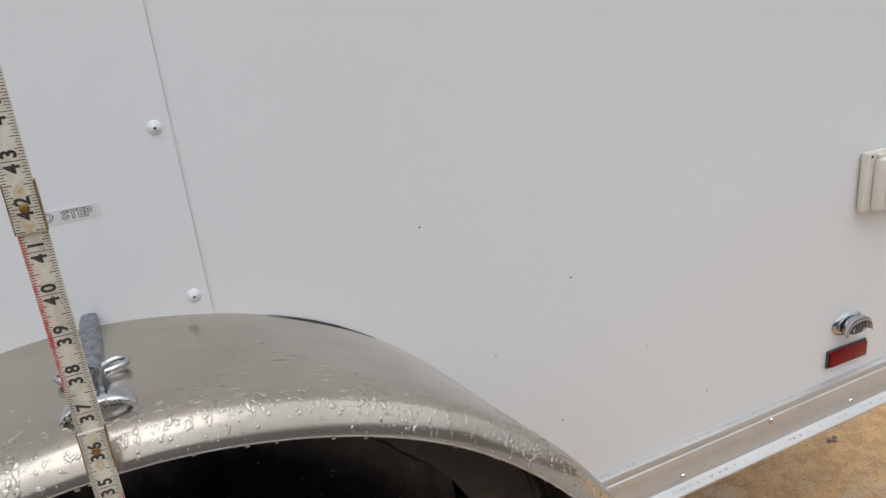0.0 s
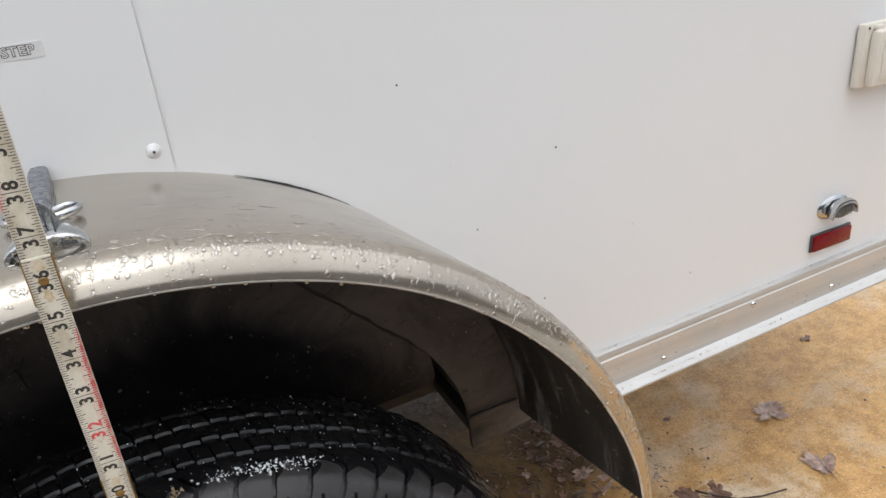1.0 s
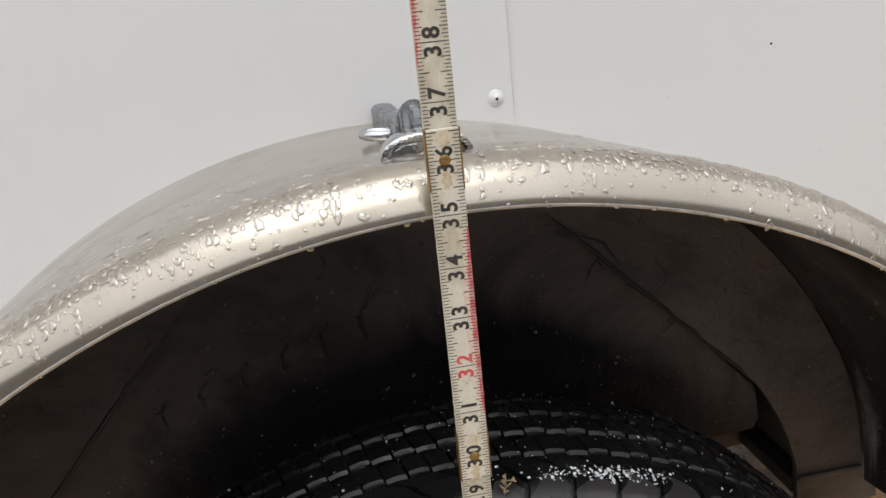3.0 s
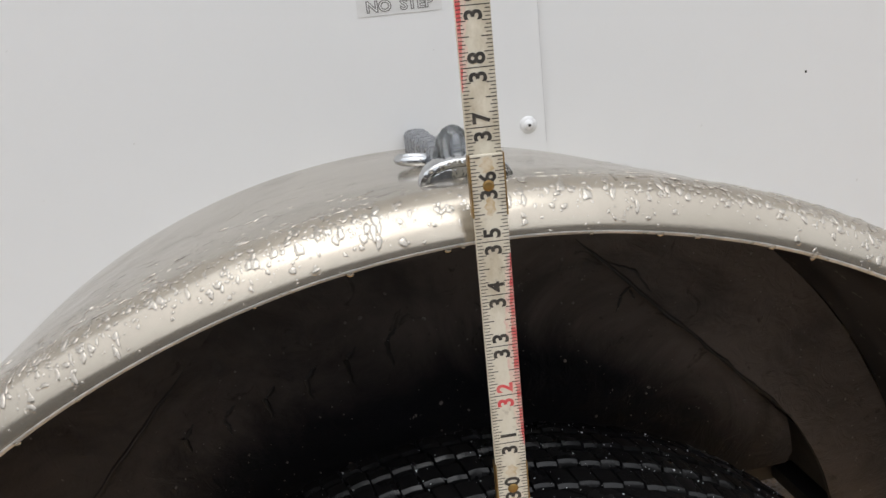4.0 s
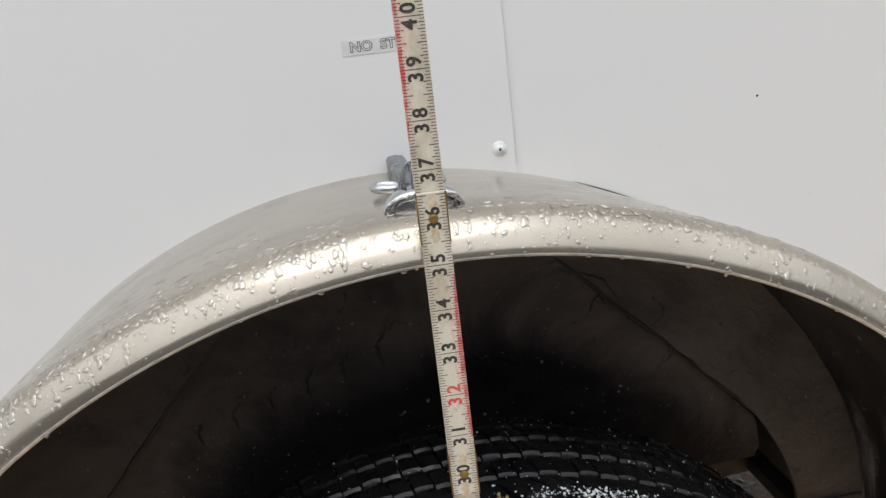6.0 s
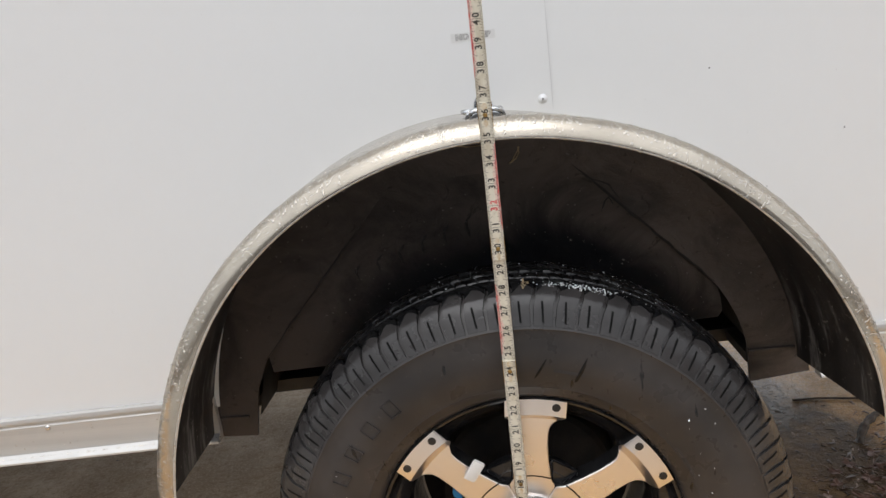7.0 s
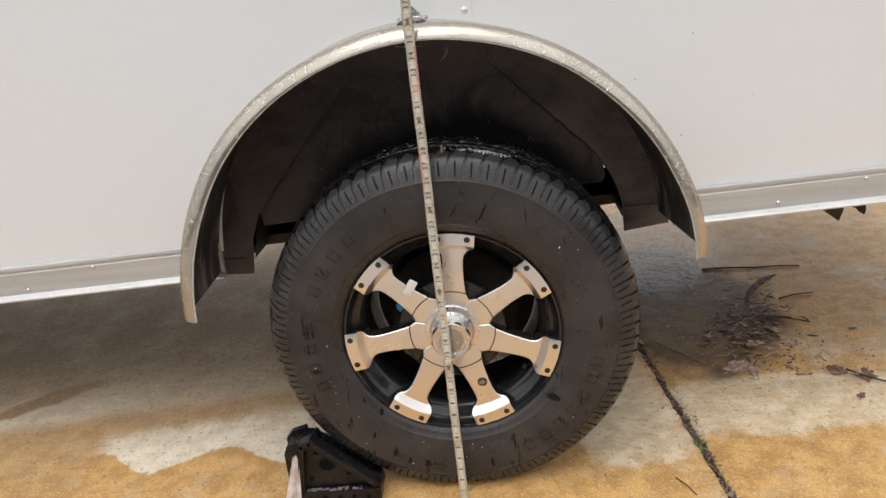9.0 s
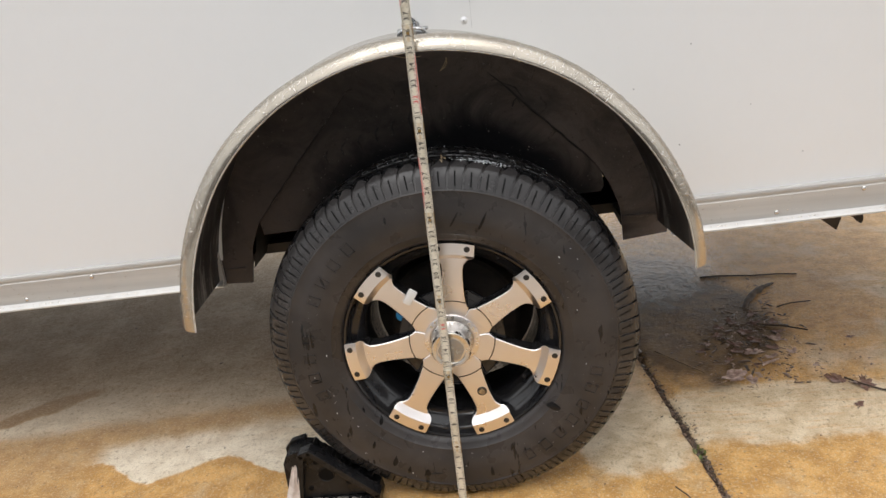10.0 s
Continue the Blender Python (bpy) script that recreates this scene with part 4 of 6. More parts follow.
def build_spoke(angle):
    """One machined spoke with its flared foot and two bolt recesses; the flanks are black."""
    bm = bmesh.new()
    rs = [0.040, 0.060, 0.0655, 0.0780, 0.0805, 0.0808, 0.0824, 0.0827, 0.1050, 0.1300, 0.1480, 0.1580, 0.1620, 0.1660, 0.1700, 0.1730, 0.1780, 0.1820, 0.1900, 0.1980, 0.2040]
    m = Matrix.Translation((AX, 0, AZ)) @ Matrix.Rotation(-math.radians(angle), 4, "Y")
    rows = []
    for r in rs:
        w, y = spoke_half_width(r), spoke_face_y(r)
        if 0.0806 < r < 0.0826:
            y += 0.0022
        row = []
        for s in (-1.0, -0.93, -0.5, 0.0, 0.5, 0.93, 1.0):
            bow = math.sqrt(max(r * r - (w * s) ** 2, 1e-6)) if r > 0.075 else r
            row.append((bow, y + (0.0012 if abs(s) == 1.0 else 0.0), w * s))
        rows.append(row)
    vs = strip(bm, rows)
    for f in bm.faces:
        c = f.calc_center_median()
        if 0.0803 < math.hypot(c.x, c.z) < 0.0829:
            f.material_index = 2
    edge = [v[0] for v in vs] + [vs[-1][j] for j in range(1, 7)] + [v[6] for v in reversed(vs[:-1])] + [vs[0][j] for j in range(5, 0, -1)]
    back = [bm.verts.new((v.co.x, v.co.y + (0.030 if v.co.x < 0.165 else 0.012), v.co.z * 0.97)) for v in edge]
    k = len(edge)
    for j in range(k):
        f = bm.faces.new((edge[j], back[j], back[(j + 1) % k], edge[(j + 1) % k]))
        f.material_index = 1
    f = bm.faces.new(back)
    f.material_index = 1
    # the bolt recesses are raised discs, dark in colour for the shade inside
    for s in (-1, 1):
        c = Vector((0.1925, -0.1945, s * 0.0265))
        ring_o, ring_i = [], []
        for j in range(14):
            t = 2 * math.pi * j / 14
            ring_o.append((c.x + 0.0056 * math.cos(t), c.y - 0.0004, c.z + 0.0056 * math.sin(t)))
            ring_i.append((c.x + 0.0040 * math.cos(t), c.y - 0.0009, c.z + 0.0040 * math.sin(t)))
        v2 = strip(bm, [ring_o, ring_i], False, True, 2)
        f = bm.faces.new(v2[1])
        f.material_index = 2
    bmesh.ops.transform(bm, matrix=m, verts=bm.verts)
    return part("spoke", bm, [MACHINED, GLOSSBLACK, SHADESPECK], wheel, "machined alloy spoke with two bolt recesses in its foot", 30)


build_rim()
SPOKE0 = 83.5
for k in range(7):
    build_spoke(SPOKE0 + k * 360.0 / 7)


def build_web(angle):
    """The black triangular web between two spokes, with raised edges coloured as a reflection."""
    m = Matrix.Translation((AX, 0, AZ)) @ Matrix.Rotation(-math.radians(angle), 4, "Y")
    bm = bmesh.new()
    outline = [(0.0625, 0.0), (0.0985, 0.0205), (0.1010, 0.0190), (0.1010, -0.0190), (0.0985, -0.0205)]
    rows = [[(x, -0.1560, z) for x, z in outline], [(x, -0.1645, z) for x, z in outline], [(0.0012 + x * 0.988, -0.1655, z * 0.955) for x, z in outline], [(0.008 + x * 0.93, -0.1620, z * 0.80) for x, z in outline]]
    vs = strip(bm, rows, False, True)
    bm.faces.ensure_lookup_table()
    # bright metal on the raised edge stands for reflected light
    for f in bm.faces[5:10]:
        f.material_index = 1
    bm.faces.new(vs[-1])
    bm.faces.new(list(reversed(vs[0])))
    bmesh.ops.transform(bm, matrix=m, verts=bm.verts)
    part("spoke_web", bm, [GLOSSBLACK, MACHINED], wheel, "gloss black web between two spokes, its edge made bright as a reflection", 25)


for k in range(7):
    build_web(SPOKE0 + (k + 0.5) * 360.0 / 7)


def build_cap():
    bm = bmesh.new()
    lathe(bm, [(0.001, -0.166), (0.0500, -0.1715), (0.0520, -0.1740), (0.0528, -0.1752), (0.0520, -0.1760), (0.0440, -0.1768), (0.0425, -0.1768), (0.0415, -0.1756), (0.001, -0.1756)], 64, AX, AZ)
    base = part("cap_ring", bm, MACHINED, wheel, "machined ring round the wheel cap", 40)
    bm = bmesh.new()
    for k in range(26):
        if k in (5, 11, 12, 18, 24):
            continue
        a = 2 * math.pi * k / 26
        m = Matrix.Translation(polar(0.0478, a, -0.1764)) @ Matrix.Rotation(-a + math.pi / 2, 4, "Y")
        add_box(bm, -0.0028, 0.0028, -0.0006, 0.001, -0.0032, 0.0032, 0.0, 0, m)
    part("cap_ring_bars", bm, DULLCHROME, wheel, smooth=0)
    bm = bmesh.new()
    lathe(bm, [(0.0415, -0.176), (0.0408, -0.180), (0.0388, -0.184), (0.0382, -0.207), (0.0372, -0.2130), (0.0350, -0.2160), (0.0325, -0.2160), (0.0278, -0.2150), (0.0270, -0.2138), (0.001, -0.2138)], 64, AX, AZ)
    part("hub_cap", bm, DULLCHROME, wheel, "protruding chrome hub cap", 40)
    bm = bmesh.new()
    for k in range(-7, 8):
        w = math.sqrt(max(0.0240 ** 2 - (k * 0.0030) ** 2, 0))
        m = Matrix.Translation((AX, -0.2140, AZ)) @ Matrix.Rotation(math.radians(28), 4, "Y") @ Matrix.Translation((k * 0.0030, 0, 0))
        add_box(bm, -0.0009, 0.0009, -0.0007, 0.0005, -w, w, 0.0, 0, m)
    part("cap_hatching", bm, GREYBAR, wheel, "dark hatched emblem on the cap", 0)


build_cap()


def build_wheel_details():
    bm = bmesh.new()
    lathe(bm, [(0.03, -0.075), (0.125, -0.075), (0.132, -0.070), (0.134, -0.02), (0.14, -0.012), (0.165, -0.010), (0.165, 0.0), (0.03, 0.0)], 48, AX, AZ, 0, True)
    part("brake_drum", bm, RUST, wheel, "dark iron brake drum behind the spokes", 35)
    for k in range(6):
        a = math.radians(30 + 60 * k)
        bm = bmesh.new()
        x, _, z = polar(0.062, a, 0)
        lathe(bm, [(0.001, -0.172), (0.0075, -0.171), (0.0095, -0.166), (0.0095, -0.15), (0.001, -0.15)], 6, x, z)
        part("wheel_nut", bm, CHROME, wheel)
    # valve with a blue cap, a round emblem, a white adhesive weight
    bm = bmesh.new()
    tube(bm, [(-0.168, -0.10, 0.385), (-0.170, -0.135, 0.390), (-0.171, -0.150, 0.392)], [0.009, 0.0125, 0.0105], 12)
    part("valve_cap", bm, BLUE, wheel, "bright blue cap seen between the spokes")
    bm = bmesh.new()
    a = math.radians(-68.0)
    x, _, z = polar(0.124, a, 0)
    lathe(bm, [(0.001, -0.1785), (0.0085, -0.1783), (0.0098, -0.1770), (0.0098, -0.1750)], 24, x, z)
    part("emblem", bm, GLOSSBLACK, wheel, "small round dark emblem on a spoke")
    bm = bmesh.new()
    for k in range(-1, 2):
        m = Matrix.Translation((x, -0.1787, z)) @ Matrix.Rotation(math.radians(40), 4, "Y")
        add_box(bm, -0.006 + 0.001 * abs(k), 0.006 - 0.001 * abs(k), -0.0004, 0.0004, 0.0038 * k - 0.0008, 0.0038 * k + 0.0008, 0.0, 0, m)
    part("emblem_bars", bm, DULLCHROME, wheel, "", 0)
    bm = bmesh.new()
    add_box(bm, -0.0085, 0.0085, -0.0035, 0.003, -0.016, 0.016, 0.003, 0, Matrix.Translation((-0.1445, -0.181, 0.4435)) @ Matrix.Rotation(radians(33), 4, "Y"))
    part("adhesive_weight", bm, WHITEPLASTIC, wheel, "white rounded adhesive tab stuck on a spoke")
    bm = bmesh.new()
    x, _, z = polar(0.168, math.radians(-33), 0)
    tube(bm, [(x, -0.150, z), (x - 0.006, -0.168, z + 0.004), (x - 0.011, -0.182, z + 0.007)], [0.0055, 0.0045, 0.0042], 10)
    part("valve_stem", bm, TREAD, wheel, "black rubber valve stem")


build_wheel_details()


# ---- fittings on the trailer's side ----
def facing_out(x, z, y=0.0):
    """A pose whose own z points away from the side wall."""
    return Matrix.Translation((x, y, z)) @ Matrix.Rotation(radians(90), 4, "X")


def build_panel_rivets():
    bm = bmesh.new()
    dome(bm, 0.0068, 0.0022, Matrix(), 16, 3)
    dome(bm, 0.0046, 0.0042, Matrix(), 16, 4)
    dome(bm, 0.0012, 0.0003, Matrix.Translation((0, 0, 0.00415)), 10, 1, 1)
    first = part("rivet", bm, [RIVETWHITE, SHADESPECK], trailer, "white dome rivet with a dark core")
    first.matrix_basis = facing_out(0.0, 0.910, -0.0012)
    for k in range(1, 9):
        again(first, trailer, facing_out(0.0, 0.910 + 0.157 * k, -0.0012))


def build_rail_rivets():
    bm = bmesh.new()
    dome(bm, 0.0050, 0.0034, Matrix(), 14, 4)
    first = None
    x, k = 0.573, 0
    places = [(0.573, 0), (0.735, 1), (0.900, 0), (1.063, 1), (1.226, 0), (1.39, 1), (1.55, 0), (-0.852, 1), (-1.014, 0), (-1.177, 1), (-1.34, 0), (-1.50, 1)]
    for x, high in places:
        z = (rail_top(x) - 0.0205) if high else (rail_low(x) + 0.0205)
        m = facing_out(x, z, -0.0085)
        if first is None:
            first = part("rail_rivet", bm, DULLCHROME, trailer, "bright wet rivet head")
            first.matrix_basis = m
        else:
            again(first, trailer, m)


build_panel_rivets()
build_rail_rivets()


def build_decal():
    """The small sticker above the fender."""
    x0, x1, z0, z1 = -0.119, -0.0575, 1.0005, 1.0125
    bm = bmesh.new()
    add_box(bm, x0, x1, -0.00165, -0.00120, z0, z1, 0.0001)
    film = part("no_step_sticker", bm, DECALFILM, trailer, "clear sticker reading NO STEP in outlined letters", 0)
    m = facing_out((x0 + x1) / 2, (z0 + z1) / 2, -0.0018)
    for off, mat, lift in ((0.00062, DECALGREY, 0.0), (-0.00012, DECALWHITE, 0.00022)):
        bm = letters("NO  STEP", 0.0106, off, 0.00008)
        bmesh.ops.transform(bm, matrix=m @ Matrix.Translation((0, 0, lift)) @ Matrix.Diagonal((1.08, 0.98, 1, 1)), verts=bm.verts)
        part("lettering", bm, mat, film, "", 0)


build_decal()

# specks of dirt on the wall
for sx, sz, sr in ((0.23, 0.925, 0.0011), (0.41, 0.823, 0.0012), (0.305, 0.751, 0.0010), (0.389, 0.636, 0.0012), (0.52, 0.70, 0.0008), (0.62, 0.60, 0.0009)):
    bm = bmesh.new()
    dome(bm, sr, sr * 0.4, facing_out(sx, sz, 0.0006), 8, 2)
    part("dirt_speck", bm, SHADESPECK, trailer)


def hood_shell(bm, cx, y_front, y_back, z0, w, h, thick):
    """An arched hood, open to the front and rounded off at the back."""
    steps = ((0.0, 1.0, 0.86), (0.05, 1.02, 0.97), (0.3, 1.0, 1.04), (0.6, 0.90, 0.98), (0.85, 0.68, 0.72), (1.0, 0.42, 0.36))

    def skin(d):
        rows = []
        for i in range(21):
            t = math.pi * i / 20
            c, q = math.cos(t), math.sin(t)
            rows.append([(cx + (w * ws - d) * math.copysign(abs(c) ** 0.8, c), y_front + (y_back - y_front) * s, z0 + max(h * hs - d, 0.0005) * q ** 0.75) for s, ws, hs in steps])
        return rows

    a, b = strip(bm, skin(0.0)), strip(bm, skin(thick))
    for i in range(20):
        bm.faces.new((a[i][0], a[i + 1][0], b[i + 1][0], b[i][0]))


def build_side_marker():
    bm = bmesh.new()
    m = facing_out(0.886, 0.628, -0.0002) @ Matrix.Diagonal((1.0, 0.56, 1, 1))
    dome(bm, 0.032, 0.006, m, 28, 3)
    base = part("side_marker_lamp", bm, CHROME, trailer, "small chrome side marker lamp with a clear lens")
    bm = bmesh.new()
    hood_shell(bm, 0.888, -0.0215, -0.002, 0.6190, 0.026, 0.025, 0.0022)
    part("hood", bm, CHROME, base, "chrome hood over the lens", 50)
    # a solid dark block stands for the shade under the hood
    bm = bmesh.new()
    prism(bm, [(0.868, 0.618), (0.868, 0.632), (0.880, 0.641), (0.896, 0.641), (0.908, 0.632), (0.908, 0.618)], -0.010, -0.006)
    part("recess", bm, SHADESPECK, base, "dark block for the shade under the hood", 0)
    bm = bmesh.new()
    dome(bm, 0.0195, 0.0125, facing_out(0.889, 0.628, -0.009) @ Matrix.Diagonal((1.0, 0.75, 1, 1)), 24, 6)
    for k in range(4):
        add_box(bm, 0.880 + 0.006 * k, 0.8815 + 0.006 * k, -0.0215, -0.010, 0.620, 0.636, 0.0004)
    part("lens", bm, LENS, base, "clear ribbed plastic lens")


def build_reflector():
    bm = bmesh.new()
    add_box(bm, 0.847, 0.929, -0.0032, 0.0, 0.5635, 0.5925, 0.0012)
    base = part("reflector", bm, GASKET, trailer, "red rectangular reflector in a dark frame")
    bm = bmesh.new()
    add_box(bm, 0.8492, 0.9268, -0.0076, -0.0028, 0.5655, 0.5905, 0.0022)
    part("lens", bm, REDLENS, base, "red prismatic plastic")


def build_outlet():
    bm = bmesh.new()
    add_box(bm, 0.8822, 0.9768, -0.0012, 0.0, 0.8072, 0.8853, 0.0003)
    base = part("outlet_box", bm, GASKET, trailer, "cream plastic outlet box with a hinged cover and dark gasket")
    bm = bmesh.new()
    add_box(bm, 0.8785, 0.9805, -0.0130, -0.0010, 0.8035, 0.8890, 0.0040)
    part("plate", bm, CREAM, base)
    bm = bmesh.new()
    add_box(bm, 0.8890, 0.9715, -0.0290, -0.0128, 0.8060, 0.8810, 0.0065)
    add_box(bm, 0.8980, 0.9625, -0.0308, -0.0280, 0.8150, 0.8700, 0.0016)
    part("cover", bm, CREAM, base)
    for x in (0.900, 0.961):
        bm = bmesh.new()
        add_box(bm, x - 0.006, x + 0.006, -0.0205, -0.0128, 0.8800, 0.8862, 0.0015)
        part("hinge", bm, CREAM, base)
    bm = bmesh.new()
    tube(bm, [(0.8865, -0.0128, 0.8830), (0.8865, -0.0142, 0.8830)], 0.0016, 8)
    part("screw", bm, DARKSTEEL, base)


build_side_marker()
build_reflector()
build_outlet()


def build_fender_lamp():
    """Clear-lensed lamp under a chrome hood on top of the fender, with a taped cable to the wall."""
    zt = 0.9065
    cx, cy = -0.0800, -0.1640
    bm = bmesh.new()
    hood_shell(bm, cx, -0.1835, -0.1480, zt - 0.0015, 0.0245, 0.0145, 0.0026)
    hood = part("fender_lamp", bm, WETCHROME, trailer, "chrome hooded lamp with clear lens on the fender", 60)
    bm = bmesh.new()
    dome(bm, 0.0212, 0.0035, facing_out(cx, zt + 0.0015, -0.1795) @ Matrix.Diagonal((1.0, 0.46, 1, 1)), 28, 4)
    part("face", bm, WETCHROME, hood, "wet chrome face under the hood")
    bm = bmesh.new()
    dome(bm, 0.0125, 0.0215, Matrix.Translation((cx - 0.0020, cy + 0.0050, zt + 0.0060)) @ Matrix.Diagonal((1.0, 0.95, 1, 1)), 20, 7)
    for k in range(4):
        x = cx - 0.0125 + 0.0056 * k
        add_box(bm, x + 0.002, x + 0.0033, cy - 0.0080, cy + 0.0150, zt + 0.006, zt + 0.0255 - 0.003 * abs(k - 1.5), 0.0004)
    part("lens", bm, LENS, hood, "clear ribbed plastic lens")
    for side, x in ((-1, cx - 0.0190), (1, cx + 0.0090)):
        bm = bmesh.new()
        rows = []
        for j in range(20):
            t = 2 * math.pi * j / 20
            c, q = math.cos(t), math.sin(t)
            rows.append([(x + (0.0110 + 0.0021 * u) * c, -0.1130 + (0.0085 + 0.0021 * u) * q + 0.002 * side * c, zt + 0.0040 + 0.0010 * side * c + 0.0030 * v) for u, v in ((-1, 0), (-0.7, 0.7), (0, 1), (0.7, 0.7), (1, 0), (0.7, -0.7), (0, -1), (-0.7, -0.7))])
        strip(bm, rows, True, True)
        part("clip_loop", bm, CHROME, hood, "small oval chrome loop", 60)
    bm = bmesh.new()
    rows = []
    rng_ = random.Random(4)
    for k in range(23):
        f = k / 22
        y = -0.1520 + 0.1515 * f
        x = -0.0835 - 0.0060 * f
        w = 0.0072 + rng_.uniform(-0.0005, 0.0005)
        h = (0.0125 if f < 0.93 else 0.0105) + rng_.uniform(-0.0008, 0.0008)
        rows.append([(x - w, y, zt - 0.003), (x - w, y, zt + h * 0.70), (x - w * 0.75, y, zt + h * 0.95), (x, y, zt + h), (x + w * 0.75, y, zt + h * 0.95), (x + w, y, zt + h * 0.70), (x + w, y, zt - 0.003)])
    vs = strip(bm, rows, False, True)
    bm.faces.new(vs[0])
    bm.faces.new(vs[-1])
    part("cable_cover", bm, GREYRUBBER, hood, "crumpled grey tape round the cable to the wall", 25)


build_fender_lamp()

# ---- the folding rule ----
INCH = 0.0254
RULE_BASE = Vector((-0.0875, -0.2375, 0.0))
RULE_TOP = Vector((-0.0795, -0.2335, 0.9116))
SHOE = -0.0005


def build_folding_rule():
    """A zigzag rule opened out, standing on the slab and leaning on the fender's lip."""
    up = (RULE_TOP - RULE_BASE).normalized()
    across = Vector((0, 1, 0)).cross(up).normalized()
    inward = up.cross(across).normalized()
    turned = Matrix((across, inward, up)).transposed().to_4x4()
    turned.translation = RULE_BASE
    frame_m = turned @ Matrix.Diagonal((1, -1, 1, 1))
    rule = thing("folding_rule", tuple(RULE_BASE), "worn cream wooden folding rule standing against the fender lip", "folding rule")
    half = 0.0077
    for s in range(8):
        front = s % 2 == 0
        o = 0.0 if front else 0.0032
        z0, z1 = s * 6 * INCH, (s + 1) * 6 * INCH
        e0, e1 = z0 - (0.55 * INCH if s else 0.0), z1 + (0.55 * INCH if s < 7 else 0.0)
        bm = bmesh.new()
        # the upper section of each pair shows its own face between its joints
        lo, hi = (e0, e1) if not front else (z0 - 0.55 * INCH if s else 0.0, e1)
        add_box(bm, -half, half, o, o + 0.0030, lo + SHOE if s else 0.0, hi + SHOE, 0.0006)
        bmesh.ops.transform(bm, matrix=frame_m, verts=bm.verts)
        sec = part("section", bm, RULE, rule, "cream painted wooden section", 0)
        face = o + 0.0030
        vis0 = z0 + (-0.55 * INCH if not front and s else (0.55 * INCH if s else 0.0))
        vis1 = z1 + (0.55 * INCH if not front and s < 7 else (-0.55 * INCH if s < 7 else 0.0))
        bm = bmesh.new()
        k0, k1 = math.ceil(vis0 / INCH * 16 + 0.01), math.floor(vis1 / INCH * 16 - 0.01)
        for k in range(k0, k1 + 1):
            if k % 16 == 0:
                long, w = half, 0.00022
            elif k % 8 == 0:
                long, w = 0.0048, 0.00024
            elif k % 4 == 0:
                long, w = 0.0039, 0.00022
            elif k % 2 == 0:
                long, w = 0.0031, 0.00020
            else:
                long, w = 0.0024, 0.00020
            z = k * INCH / 16 + SHOE
            for side in (-1, 1):
                xa, xb = sorted((side * (half - 0.0003), side * (half - 0.0003 - long)))
                vs = [bm.verts.new((x, face + 0.00012, zz)) for x, zz in ((xa, z - w), (xb, z - w), (xb, z + w), (xa, z + w))]
                bm.faces.new(vs)
        bmesh.ops.transform(bm, matrix=frame_m, verts=bm.verts)
        t = part("scale_printing", bm, INK, sec, "", 0)
        t["kind"] = "stuff"
        for n in range(math.ceil(vis0 / INCH + 0.02), math.floor(vis1 / INCH - 0.02) + 1):
            if n == 0:
                continue
            red = n % 16 == 0
            bm = letters(" ".join(str(n)), 0.0106, 0.00030, 0.00004)
            m = Matrix.Translation((0.0002, -face - 0.00022, n * INCH + SHOE)) @ Matrix.Rotation(radians(90), 4, "X") @ Matrix.Rotation(radians(90), 4, "Z") @ Matrix.Diagonal((0.94, 1.0, 1, 1))
            bmesh.ops.transform(bm, matrix=turned @ m, verts=bm.verts)
            part("number", bm, REDINK if red else INK, sec, "red inch number" if red else "", 0)
    # red-rubbed edges
    for a, b, side in ((30.9, 34.75, 1), (37.6, 41.9, -1), (24.8, 28.3, -1)):
        s = int(a // 6)
        face = (0.0 if s % 2 == 0 else 0.0032) + 0.0030
        for wide, lift, mat, word in ((0.0052, 0.00004, PALEPINK, "faint pink rubbed edge"), (0.0024, 0.00007, PINKINK, "rubbed red edge")):
            bm, rows = bmesh.new(), []
            for k in range(49):
                z = (a + (b - a) * k / 48) * INCH + SHOE
                w = wide * math.sin(math.pi * (k + 0.6) / 49.2) ** 0.5 * (1.0 + 0.35 * noise.noise((k * 0.7, a, wide * 900)))
                rows.append([(side * (half - 0.0001), face + lift, z), (side * (half - w), face + lift, z)])
            strip(bm, rows)
            bmesh.ops.transform(bm, matrix=frame_m, verts=bm.verts)
            part("red_edge", bm, mat, rule, word, 0)
    # brass joints, with the plates' edges and the rust round them
    for s in range(1, 8):
        z = s * 6 * INCH + SHOE
        bm = bmesh.new()
        dome(bm, 0.0027, 0.0009, Matrix.Translation((0, 0.0062, z)) @ Matrix.Rotation(radians(-90), 4, "X"), 16, 3)
        bmesh.ops.transform(bm, matrix=frame_m, verts=bm.verts)
        part("joint_rivet", bm, BRASS, rule, "tarnished brass joint rivet")
        for side in (-1, 1):
            bm = bmesh.new()
            add_box(bm, side * half - 0.0004, side * half + 0.0004, 0.0004, 0.0061, z - 0.55 * INCH, z + 0.55 * INCH)
            bmesh.ops.transform(bm, matrix=frame_m, verts=bm.verts)
            part("joint_plate", bm, BRASS, rule, "", 0)
        for dz, w, h in ((0.36, 0.0034, 0.0040), (-0.37, 0.0028, 0.0044)):
            bm = bmesh.new()
            ring = [(w * math.cos(2 * math.pi * j / 14) * (0.8 + 0.3 * math.sin(3 * j + s)), 0.00626, z + dz * INCH + h * math.sin(2 * math.pi * j / 14)) for j in range(14)]
            bm.faces.new([bm.verts.new(p) for p in ring])
            bmesh.ops.transform(bm, matrix=frame_m, verts=bm.verts)
            part("rust_stain", bm, RUSTSTAIN, rule, "", 0)


build_folding_rule()


